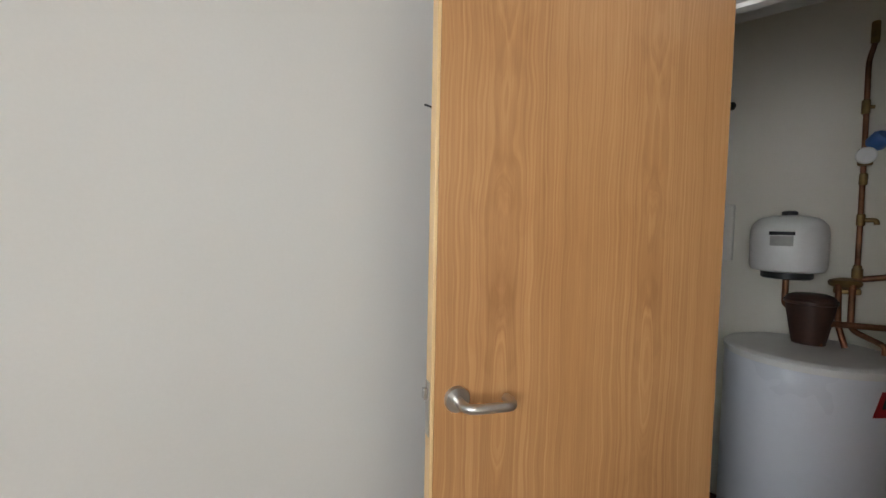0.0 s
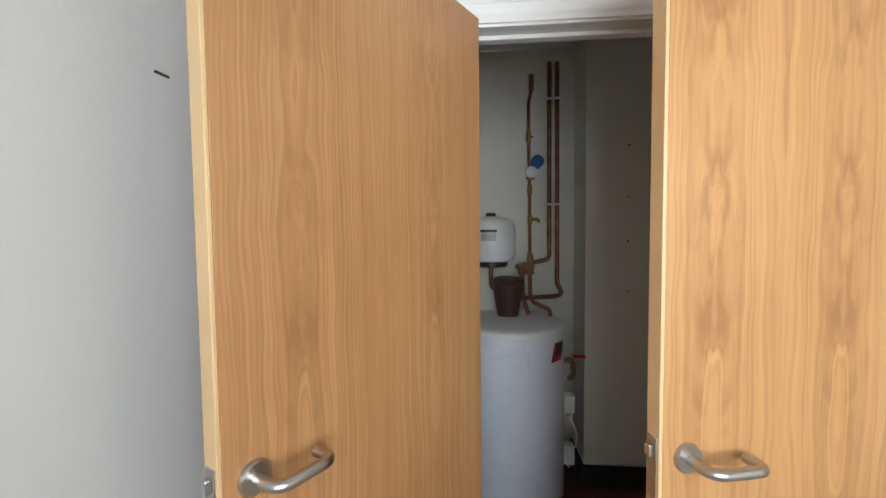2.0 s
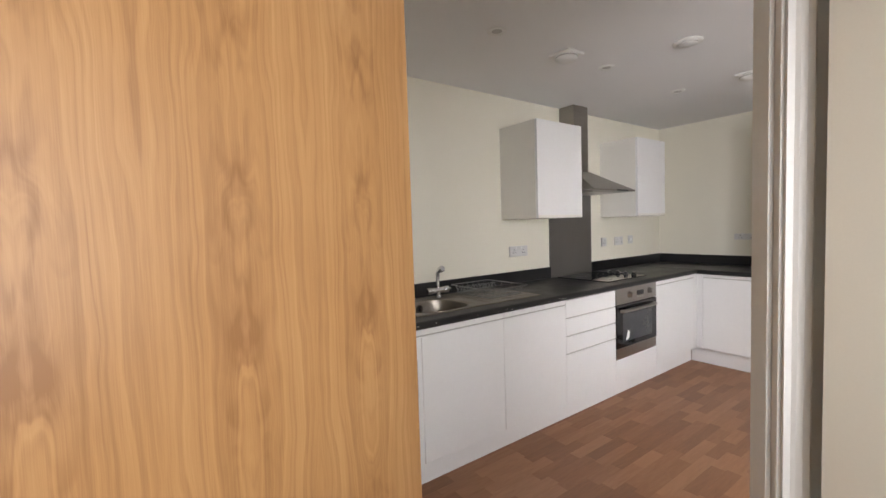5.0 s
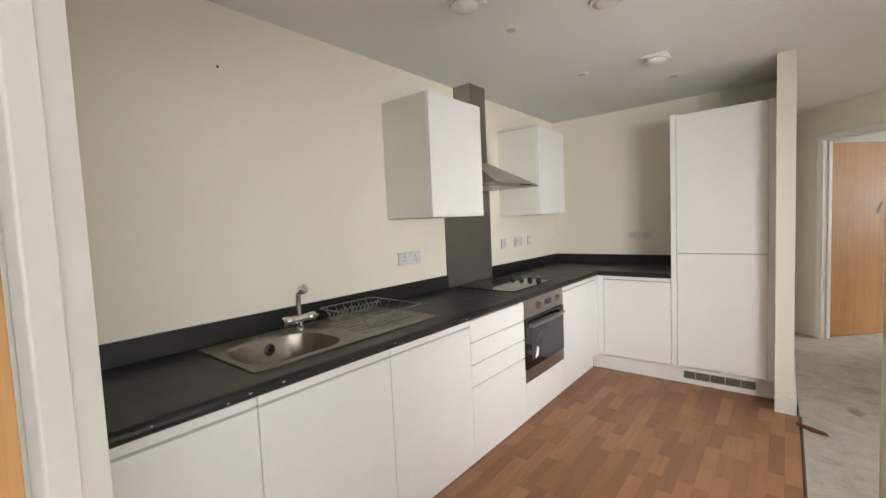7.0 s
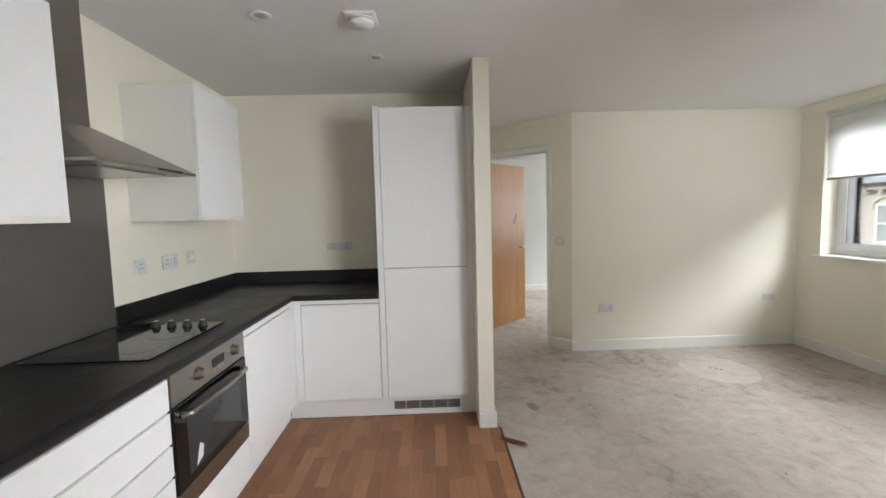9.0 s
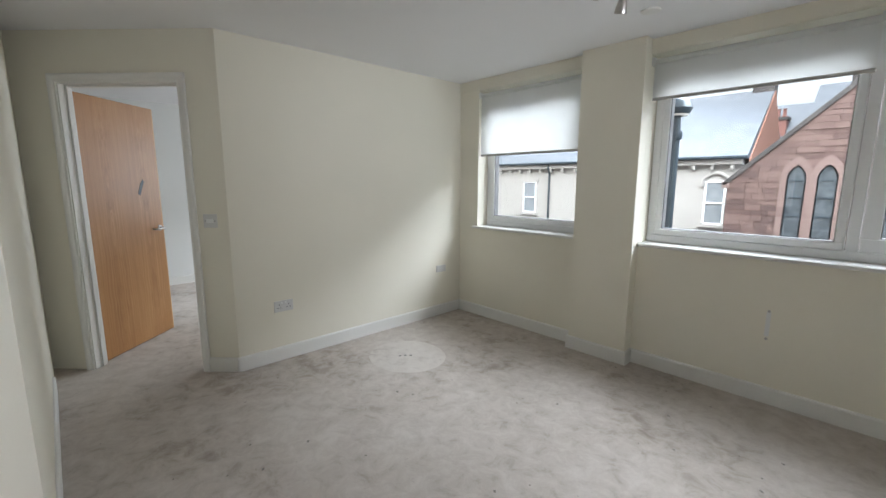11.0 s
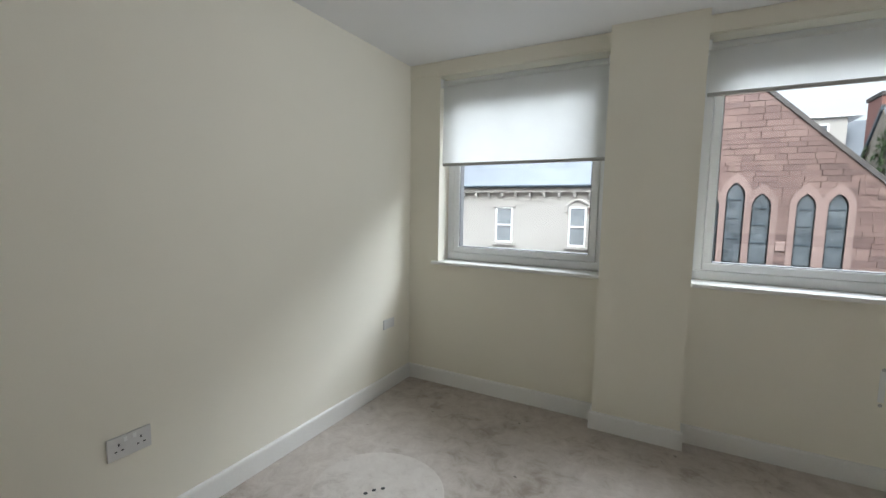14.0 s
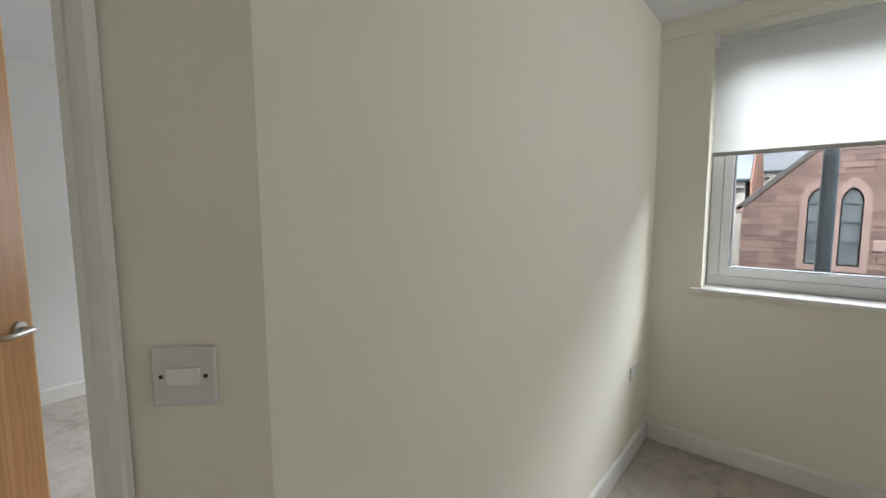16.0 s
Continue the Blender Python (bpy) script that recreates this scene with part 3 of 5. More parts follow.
door("door_1", (-0.229, 1.217), (-0.598, 0.556), 1.965, DOORWOOD, "oak-veneered cupboard door standing open with a steel lever", 1.018, thick=0.035)
door("door_2", (0.849, 0.952), (0.073, 0.750), 2.012, DOORWOOD_FIGURED, "figured oak-veneered kitchen door standing open into the hall", thick=0.034)
bd = door("door_3", (6.755, 0.205), (7.315, -0.365), 2.04, DOORWOOD, "oak-veneered bedroom door standing ajar with a dark mark", flip=True)
part("dark_mark", prism(bmesh.new(), [(0.53, 1.30), (0.555, 1.285), (0.575, 1.33), (0.61, 1.40), (0.60, 1.425), (0.565, 1.385), (0.55, 1.35)], -0.0022, -0.0004), BLACKPL, bd, "small dark torn patch")
strike = solid("strike_plate", boxed(-0.001, 0.001, -0.012, 0.012, 0.93, 1.03), SATIN, "steel strike plate let into the door frame", "strike plate")
strike.matrix_world = pose(K0[0] + (KDOOR[1] - 0.0015) * R2, K0[1] - (KDOOR[1] - 0.0015) * R2, 0, 0, 0, -45) @ pose(0, 0.03, 0)
solid("screw_hole", lathe(bmesh.new(), [(0.006, 0.0), (0.005, -0.0015)], (1.673, 2.4999, 2.13), "Y", 10), BLACKPL, "small dark screw hole in the kitchen wall", "screw hole")
solid("wall_nail", tube(bmesh.new(), [(-0.79, 0.712, 1.664), (-0.772, 0.724, 1.656)], 0.0025, 8), BLACKPL, "small dark nail in the hall wall", "nail")

# ---- skirting ----
skirting("skirting_1", (5.88, FY), (5.88, -0.52), 0, 0.0066)
skirting("skirting_2", (W1[0], FY), (5.88, FY), 0, 0)
bpy.data.objects["skirting_2"].matrix_world = pose(W1[0], FY, 0)
skirting("skirting_3", (W2[1], -2.742), (W1[0], -2.742), 0.016, 0.016)
skirting("skirting_4", (W2[1], FY), (W2[1], -2.742), 0, 0.016)
skirting("skirting_5", (1.55, FY), (W2[1], FY), 0, 0)
skirting("skirting_6", E0, (E0[0] + (BDOOR[0] - 0.063) * R2, E0[1] + (BDOOR[0] - 0.063) * R2), -0.0066, 0)
skirting("skirting_7", (4.405, 0.503), (4.405, 0.604), 0.016, 0.0)
skirting("skirting_8", (6.4, 0.503), (4.405, 0.503), 0, 0.016)
skirting("skirting_9", (9.3, FY), (9.3, 1.8))
skirting("skirting_10", (W1[0], -2.742), (W1[0], FY), 0.016, 0)

# ---- windows ----


def window(name, x0, x1, splits, label, handle=False):
    """A white frame set back in the opening, one casement a bay, a glass pane in each, a gasket whose grey also dulls
    the lit ledge, and a sill board.
    """
    e = base(name, pose(0, 0, 0), label, "window", "structure")
    z0, z1, y0, y1 = SILL + 0.004, HEAD - 0.002, -3.065, -2.995
    bm = bmesh.new()
    f = 0.055
    box(bm, x0 + 0.002, x1 - 0.002, y0, y1, z0, z0 + f, 0.004)
    box(bm, x0 + 0.002, x1 - 0.002, y0, y1, z1 - f, z1, 0.004)
    for x in (x0 + 0.002, x1 - 0.002 - f, *[s - f / 2 for s in splits]):
        box(bm, x, x + f, y0 + 0.001, y1 - 0.001, z0 + f, z1 - f, 0.004)
    part("window_frame", bm, UPVC, e, "white plastic window frame")
    edges = [x0 + 0.002 + f / 2, *splits, x1 - 0.002 - f / 2]
    for bay, (a, b) in enumerate(zip(edges, edges[1:])):
        opens = handle and bay == 0
        a, b, lo, hi = a + f / 2 + 0.003, b - f / 2 - 0.003, z0 + f + 0.003, z1 - f - 0.003
        bm = bmesh.new()
        g = 0.080 if opens else 0.046
        box(bm, a, b, y0 + 0.012, y1 + 0.012, lo, lo + g, 0.008)
        box(bm, a, b, y0 + 0.012, y1 + 0.012, hi - g, hi, 0.008)
        box(bm, a, a + g, y0 + 0.013, y1 + 0.011, lo + g - 0.006, hi - g + 0.006, 0.008)
        box(bm, b - g, b, y0 + 0.013, y1 + 0.011, lo + g - 0.006, hi - g + 0.006, 0.008)
        sash = part("sash", bm, UPVC, e, "white plastic casement")
        a, b, lo, hi = a + g, b - g, lo + g, hi - g
        # Seal widened across the ledge; its grey tones down the daylight falling there.
        bm = bmesh.new()
        for q in ((a - 0.001, a + 0.005, lo, hi), (b - 0.005, b + 0.001, lo, hi), (a, b, lo - 0.001, lo + 0.004), (a, b, hi - 0.004, hi + 0.001)):
            box(bm, q[0], q[1], y0 + 0.0155, y0 + 0.073, q[2], q[3])
        part("gasket", bm, SEAL, sash, "grey rubber glazing seal, widened to dull the bright ledge")
        pane = part("pane", boxed(a, b, y0 + 0.017, y0 + 0.023, lo, hi), GLASS, sash, "clear glass pane")
        pane.visible_shadow = False
    if handle:
        x = splits[0] - f - 0.02
        h = part("window_handle", boxed(x - 0.014, x + 0.014, y1 + 0.0125, y1 + 0.024, 1.60, 1.67, bevel=0.004), UPVC, e, "white window handle")
        part("grip", tube(bmesh.new(), [(x, y1 + 0.023, 1.635), (x, y1 + 0.047, 1.635), (x - 0.10, y1 + 0.051, 1.572)], 0.008, 10, 0.015), CHROME, h, "", True)
    return e


window("window_1", W1[0], W1[1], [], "white fixed window behind a half-lowered roller blind")
window("window_2", W2[0], W2[1], [2.82], "white two-bay window looking on a sandstone gable", True)
window("window_3", 6.8, 8.6, [7.7], "white bedroom window")


def sill_board(name, x0, x1, left, right):
    bm = bmesh.new()
    box(bm, x0 - left, x1 + right, FY + 0.0005, FY + 0.034, SILL - 0.022, SILL + 0.003, 0.008, 3)
    box(bm, x0 + 0.001, x1 - 0.001, -2.994, FY + 0.002, SILL - 0.001, SILL + 0.0035)
    solid(name, bm, GLOSS, "white gloss window board with a rounded nose", "window sill", "structure")


sill_board("window_sill_1", W1[0], W1[1], -0.003, 0.05)
sill_board("window_sill_2", W2[0], W2[1], 0.05, -0.003)


def blind(x0, x1, bottom, label, rolled=0.018):
    e = base("roller_blind", pose((x0 + x1) / 2, -2.866, 0), label, "roller blind")
    w = (x1 - x0) / 2
    zt = HEAD - 0.054
    part("roller", lathe(bmesh.new(), [(rolled, -w + 0.012), (rolled, w - 0.012)], (0, 0, zt), "X", 24), BLIND, e, "rolled fabric on its tube", True)
    part("fabric", boxed(-w + 0.004, w - 0.004, -0.0085, -0.0072, bottom + 0.02, zt), BLIND, e, "thin off-white blind fabric")
    part("bottom_bar", boxed(-w + 0.004, w - 0.004, -0.014, -0.002, bottom, bottom + 0.022, bevel=0.004), GREYPL, e, "grey bottom bar")
    for s in (-1, 1):
        part("bracket", boxed(s * w - 0.010, s * w + 0.010, -0.026, 0.02, zt - 0.026, zt + 0.03, bevel=0.003), PLASTIC, e, "small plastic bracket")
    return e


blind(W1[0] + 0.011, W1[1] - 0.011, 1.66, "off-white roller blind lowered half way over the window")
blind(2.825, W2[1] - 0.011, 1.985, "off-white roller blind lowered a little over the window")
blind(W2[0] + 0.012, 2.80, 2.2, "rolled-up roller blind over the opening casement", 0.026)
for tag_, x0, x1 in (("east", W1[0], 5.88), ("west", 1.55, W2[1])):
    solid("wall_beam_" + tag_, boxed(x0 + 0.0005, x1 - 0.0005, FY + 0.0005, FY + 0.012, HEAD + 0.006, TOP - 0.0005, bevel=0.002), CREAM, "cream boxed beam over the windows, slightly proud", "beam", "structure")

# ---- cupboard ----


def hot_water_cylinder():
    e = base("hot_water_cylinder", pose(-0.08, 2.21, 0), "tall white hot water cylinder with a red badge", "water cylinder")
    r = 0.278
    part("jacket", lathe(bmesh.new(), [(r - 0.004, 0.02), (r, 0.026), (r, 0.872)], (0, 0, 0), "Z", 72), CYLCOAT, e, "", True)
    part("foot", lathe(bmesh.new(), [(r - 0.02, 0.0), (r - 0.02, 0.02)], (0, 0, 0), "Z", 48), BLACKPL, e, "", True)
    part("lid", lathe(bmesh.new(), [(r + 0.002, 0.872), (r + 0.004, 0.878), (r + 0.004, 0.896), (r - 0.004, 0.904), (r - 0.03, 0.907), (0.02, 0.912)], (0, 0, 0), "Z", 72), PLASTIC, e, "white domed plastic lid", True)
    # badge wrapped on the jacket: a red flash with a dark block
    for mat_, dz, a0, a1, z0, z1, lean in ((RED, 0.0015, -50, -32, 0.745, 0.835, 0.10), (BLACKPL, 0.0025, -44, -30, 0.775, 0.825, 0.05)):
        bm = bmesh.new()
        n = 8
        lo, hi = [], []
        for k in range(n + 1):
            for row, z in ((lo, z0), (hi, z1)):
                a = radians(a0 + (a1 - a0) * k / n) + (lean if row is hi else 0)
                row.append(bm.verts.new(((r + dz) * math.cos(a), (r + dz) * math.sin(a), z)))
        for k in range(n):
            bm.faces.new((lo[k], lo[k + 1], hi[k + 1], hi[k]))
        bmesh.ops.solidify(bm, geom=bm.faces[:], thickness=-0.001)
        part("badge", bm, mat_, e, "red badge" if mat_ is RED else "dark badge block")
    for z, s in ((0.48, 1.0), (0.215, 1.1)):
        b = part("thermostat_box", boxed(0.272, 0.325, -0.06, 0.0, z - 0.045 * s, z + 0.045 * s, bevel=0.006), PLASTIC, e, "white immersion heater box")
        part("gland", lathe(bmesh.new(), [(0.01, 0.0), (0.01, 0.02)], (0.30, -0.03, z - 0.065 * s), "Z", 14), GREYPL, b, "", True)
    part("cable", tube(bmesh.new(), [(0.30, -0.03, 0.43), (0.325, -0.04, 0.36), (0.345, -0.04, 0.30), (0.33, -0.03, 0.245)], 0.005, 8, 0.05), PLASTIC, e, "white cable between the boxes", True)
    v = part("drain_valve", tube(bmesh.new(), [(0.27, -0.02, 0.70), (0.32, -0.02, 0.70), (0.325, -0.02, 0.62), (0.30, -0.02, 0.60)], 0.013, 12, 0.02), BRASS, e, "brass valve with a red lever", True)
    part("lever", boxed(0.32, 0.385, -0.028, -0.012, 0.712, 0.726, bevel=0.003), RED, v)
    return e


hot_water_cylinder()


def expansion_vessel():
    e = base("expansion_vessel", pose(-0.17, 2.365, 1.17), "white expansion vessel fixed above the cylinder", "expansion vessel")
    part("tank", lathe(bmesh.new(), [(0.10, 0.03), (0.125, 0.036), (0.135, 0.055), (0.137, 0.13), (0.137, 0.20), (0.130, 0.235), (0.105, 0.262), (0.06, 0.275), (0.02, 0.278)], (0, 0, 0), "Z", 48), PLASTIC, e, "", True)
    part("collar", lathe(bmesh.new(), [(0.085, 0.0), (0.092, 0.006), (0.092, 0.03), (0.08, 0.034)], (0, 0, 0), "Z", 36), BLACKPL, e, "black base collar", True)
    part("cap", lathe(bmesh.new(), [(0.028, 0.277), (0.028, 0.292), (0.02, 0.297)], (0, 0, 0), "Z", 24), BLACKPL, e, "black cap", True)
    for z0, z1, a0, a1, mat_ in ((0.19, 0.205, -115, -78, BLACKPL), (0.145, 0.186, -113, -80, GREYPL)):
        bm = bmesh.new()
        lo, hi = [], []
        for k in range(9):
            a = radians(a0 + (a1 - a0) * k / 8)
            lo.append(bm.verts.new((0.1385 * math.cos(a), 0.1385 * math.sin(a), z0)))
            hi.append(bm.verts.new((0.1385 * math.cos(a), 0.1385 * math.sin(a), z1)))
        for k in range(8):
            bm.faces.new((lo[k], lo[k + 1], hi[k + 1], hi[k]))
        bmesh.ops.solidify(bm, geom=bm.faces[:], thickness=-0.001)
        part("rating_label", bm, mat_, e, "printed rating label")
    part("elbow", tube(bmesh.new(), [(0, 0, 0.004), (0, 0, -0.12), (0.04, -0.02, -0.125)], 0.012, 12, 0.03), COPPER, e, "copper tail pipe", True)
    part("wall_strap", boxed(-0.03, 0.03, 0.12, 0.154, 0.08, 0.2, bevel=0.003), SATIN, e)
    return e


expansion_vessel()


def pipe(points, r, label, fittings=(), bend=0.03):
    pts = [Vector(p) for p in points]
    o = pts[0]
    e = base("copper_pipe", Matrix.Translation(o), label, "pipe", group="pipes in the boiler cupboard")
    part("tube", tube(bmesh.new(), [p - o for p in pts], r, 12, bend), COPPER, e, "", True)
    for p, half in fittings:
        p = Vector(p) - o
        part("coupling", lathe(bmesh.new(), [(r + 0.001, -half), (r + 0.0045, -half + 0.004), (r + 0.0045, half - 0.004), (r + 0.001, half)], p, "Z", 16), BRASS, e, "", True)
    return e


PY = 2.462
riser = pipe([(0.062, PY, 2.245), (0.062, PY, 2.15), (0.047, PY, 2.09), (0.052, PY, 1.74), (0.056, PY, 1.2)], 0.0095, "old copper riser with valves on the cupboard wall",
     [((0.062, PY, 2.20), 0.045), ((0.048, PY, 1.90), 0.03), ((0.055, PY, 1.60), 0.025), ((0.056, PY, 1.43), 0.025), ((0.056, PY, 1.22), 0.02)], 0.05)
part("spur", tube(bmesh.new(), [(0.0, 0, -0.815), (0.04, -0.005, -0.815), (0.042, -0.005, -0.835)], 0.009, 10, 0.01), BRASS, riser, "brass side tap", True)
part("spur", tube(bmesh.new(), [(-0.012, 0, -0.345), (0.012, -0.005, -0.35)], 0.007, 10), BRASS, riser, "", True)
pipe([(0.163, PY, 2.308), (0.165, PY, 1.20), (0.04, PY, 1.175)], 0.0125, "copper pipe clipped to the cupboard wall")
pipe([(0.206, PY, 2.308), (0.209, PY, 1.06), (0.232, PY - 0.03, 1.015), (0.19, 2.33, 1.008), (-0.02, 2.28, 1.005), (-0.048, 2.26, 0.985), (-0.048, 2.26, 0.911)], 0.0125, "copper pipe running down to the cylinder lid", [], 0.04)
pipe([(0.042, 2.36, 1.16), (0.042, 2.32, 0.985), (0.14, 2.27, 0.945), (0.14, 2.27, 0.911)], 0.011, "copper branch pipe over the cylinder")
pipe([(0.0, 2.36, 1.16), (0.005, 2.32, 1.0), (0.03, 2.30, 0.911)], 0.011, "copper branch pipe over the cylinder")


def pressure_valve():
    e = base("pressure_valve", pose(0.056, PY - 0.02, 1.69), "blue pressure valve with a white dial on the riser", "valve")
    part("body", lathe(bmesh.new(), [(0.02, -0.035), (0.024, -0.03), (0.024, 0.03), (0.018, 0.035)], (0, 0, 0), "Z", 20), BRASS, e, "brass valve body", True)
    part("bonnet", lathe(bmesh.new(), [(0.026, 0.0), (0.034, 0.012), (0.034, 0.05), (0.024, 0.062)], (0, 0, 0), "Z", 24), BLUE, e, "blue plastic bonnet", True).matrix_local = pose(0.018, -0.01, 0.04, 35, 40, 0)
    g = part("gauge", lathe(bmesh.new(), [(0.031, 0.0), (0.033, -0.004), (0.033, -0.024), (0.029, -0.026)], (0, -0.03, 0), "Y", 32), CHROME, e, "round pressure gauge", True)
    g.data.materials[0] = PLASTIC
    part("dial", lathe(bmesh.new(), [(0.0285, -0.0265), (0.0285, -0.0275)], (0, -0.03, 0), "Y", 32), WHITEFACE, g, "white dial")
    return e


pressure_valve()


def mixing_valve():
    e = base("mixing_valve", pose(0.02, 2.40, 1.165), "old brass mixing valve in the pipework", "valve")
    part("body", lathe(bmesh.new(), [(0.015, -0.03), (0.05, -0.012), (0.055, 0.0), (0.05, 0.012), (0.018, 0.022)], (0, 0, 0), "Z", 24), BRASS, e, "", True)
    part("stem", lathe(bmesh.new(), [(0.018, 0.02), (0.018, 0.06)], (0.036, 0.05, 0), "Z", 16), BRASS, e, "", True)
    part("tail", boxed(-0.035, 0.05, -0.02, 0.05, -0.045, -0.02, bevel=0.006), BRASS, e)
    return e


mixing_valve()
pot = base("tundish_cover", pose(-0.082, 2.29, 0.909), "dark brown plastic cover on the cylinder lid", "cover")
part("shell", lathe(bmesh.new(), [(0.055, 0.0), (0.064, 0.05), (0.081, 0.15), (0.086, 0.185), (0.076, 0.202), (0.055, 0.21)], (0, 0, 0), "Z", 28), BROWN, pot, "", True)
part("rib", lathe(bmesh.new(), [(0.084, 0.168), (0.089, 0.172), (0.089, 0.184), (0.084, 0.188)], (0, 0, 0), "Z", 28), BROWN, pot, "", True)
for z in (2.106, 1.514):
    c = base("pipe_clip", pose(0.185, 2.519, z), "white double pipe clip on the cupboard wall", "pipe clip", group="pipe clips")
    part("bar", boxed(-0.042, 0.042, -0.076, -0.040, -0.006, 0.006, bevel=0.002), PLASTIC, c)
    part("post", boxed(-0.008, 0.008, -0.040, 0.0, -0.005, 0.005), PLASTIC, c)
for z in (1.80, 1.537, 1.309, 1.048):
    solid("screw_hole", lathe(bmesh.new(), [(0.005, 0.0), (0.005, -0.0015)], (0.53, 2.2499, z), "Y", 10), BLACKPL, "small dark screw hole in the pier", "screw hole", group="screw holes in the pier")
solid("pier_skirting", boxed(0.30, 0.85, 2.232, 2.2495, 0.0, 0.118, bevel=0.003), BLACKPL, "black painted skirting on the pier", "skirting board", "structure")
solid("pier_skirting_side", boxed(0.297, 0.3145, 2.2325, 2.519, 0.0, 0.118, bevel=0.003), BLACKPL, "black painted skirting on the pier", "skirting board", "structure")
cu = base("fuse_box", pose(-0.455, 2.52, 1.367), "off-white fuse box on the cupboard wall", "fuse box")
part("case", boxed(-0.068, 0.065, -0.05, -0.001, -0.14, 0.14, bevel=0.005), CARCASS, cu)
lid = part("lid", boxed(-0.062, 0.059, -0.056, -0.0505, 0.008, 0.134, bevel=0.003), CARCASS, cu, "hinged cover")
part("lower_cover", boxed(-0.062, 0.059, -0.056, -0.0505, -0.134, 0.0, bevel=0.003), CARCASS, cu)
part("grip", boxed(-0.02, 0.016, -0.0585, -0.0562, 0.104, 0.112, bevel=0.001), GREYPL, lid)
cl = base("loose_cable", pose(-0.43, 2.518, 1.999), "dark loose cable loop hanging from the cupboard wall", "cable")
part("gland", lathe(bmesh.new(), [(0.019, 0.0), (0.021, -0.012), (0.016, -0.03), (0.009, -0.036)], (0, 0, 0), "Y", 18), BLACKPL, cl, "", True)
part("loop", tube(bmesh.new(), [(0.0, -0.03, 0.0), (-0.025, -0.07, 0.02), (-0.055, -0.09, 0.07), (-0.10, -0.09, 0.088), (-0.135, -0.08, 0.04), (-0.125, -0.08, -0.02), (-0.085, -0.08, -0.045), (-0.04, -0.07, -0.04), (-0.012, -0.04, -0.012)], 0.0055, 8, 0.03), BLACKPL, cl, "", True)

# ---- kitchen ----
NF, CF = 1.872, 1.855
CT = 0.908
EX = 4.575


def cabinet(name, m, w, doors, label, depth=0.56, z0=0.15, z1=0.866, group=""):
    """A carcass that runs along x from 0 with its fronts at y = 0 facing -y. doors: (x0, x1, z0, z1, part)."""
    e = base(name, m, label, "kitchen cabinet", group=group)
    part("carcass", boxed(0.001, w - 0.001, 0.002, depth, z0, 0.70 if "sink" in name else z1), CARCASS, e)
    for x0, x1, a, b, kind in doors:
        d = part(kind, boxed(x0 + 0.0015, x1 - 0.0015, -0.019, 0.0, a, b, bevel=0.0025), UNIT, e)
        if kind != "rail":
            part("finger_lip", boxed(x0 + 0.003, x1 - 0.003, -0.012, -0.001, b + 0.0004, b + 0.007), GREYPL, d, "recessed finger pull")
    return e


RAIL = (0.838, 0.866)
XS = (0.912, 1.435, 2.017, 2.60, 3.195)
for k, name, label in ((0, "base_cabinet", "white handleless base cabinet under the worktop"), (1, "sink_cabinet", "white handleless cabinet under the sink"), (2, "base_cabinet", "white handleless cabinet under the drainer")):
    w = XS[k + 1] - XS[k]
    cabinet(name, pose(XS[k], NF, 0), w, [(0, w, 0.155, 0.829, "door"), (0, w, RAIL[0], RAIL[1], "rail")], label, group="base cabinets")
w = XS[4] - XS[3]
cabinet("drawer_cabinet", pose(XS[3], NF, 0), w, [(0, w, 0.155, 0.489, "drawer_front"), (0, w, 0.498, 0.611, "drawer_front"), (0, w, 0.620, 0.735, "drawer_front"), (0, w, 0.744, 0.86, "drawer_front")], "white handleless drawer cabinet beside the oven", group="base cabinets")
w = 4.50 - 3.80
cabinet("base_cabinet", pose(3.80, NF, 0), w, [(0, w, 0.155, 0.829, "door"), (0, w, RAIL[0], RAIL[1], "rail")], "white handleless corner cabinet beside the oven", group="base cabinets")
post = solid("corner_post", boxed(4.50, EX, NF - 0.019, NF + 0.04, 0.15, 0.866, bevel=0.003), UNIT, "white corner post between the cabinet runs", "corner post")
w = NF - 0.02 - 1.268
cabinet("base_cabinet", pose(EX, NF - 0.02, 0, 0, 0, -90), w, [(0, 0.05, 0.155, 0.866, "rail"), (0.05, w, 0.155, 0.829, "door"), (0.05, w, RAIL[0], RAIL[1], "rail")], "white handleless cabinet beside the tall fridge unit", 0.54, group="base cabinets")


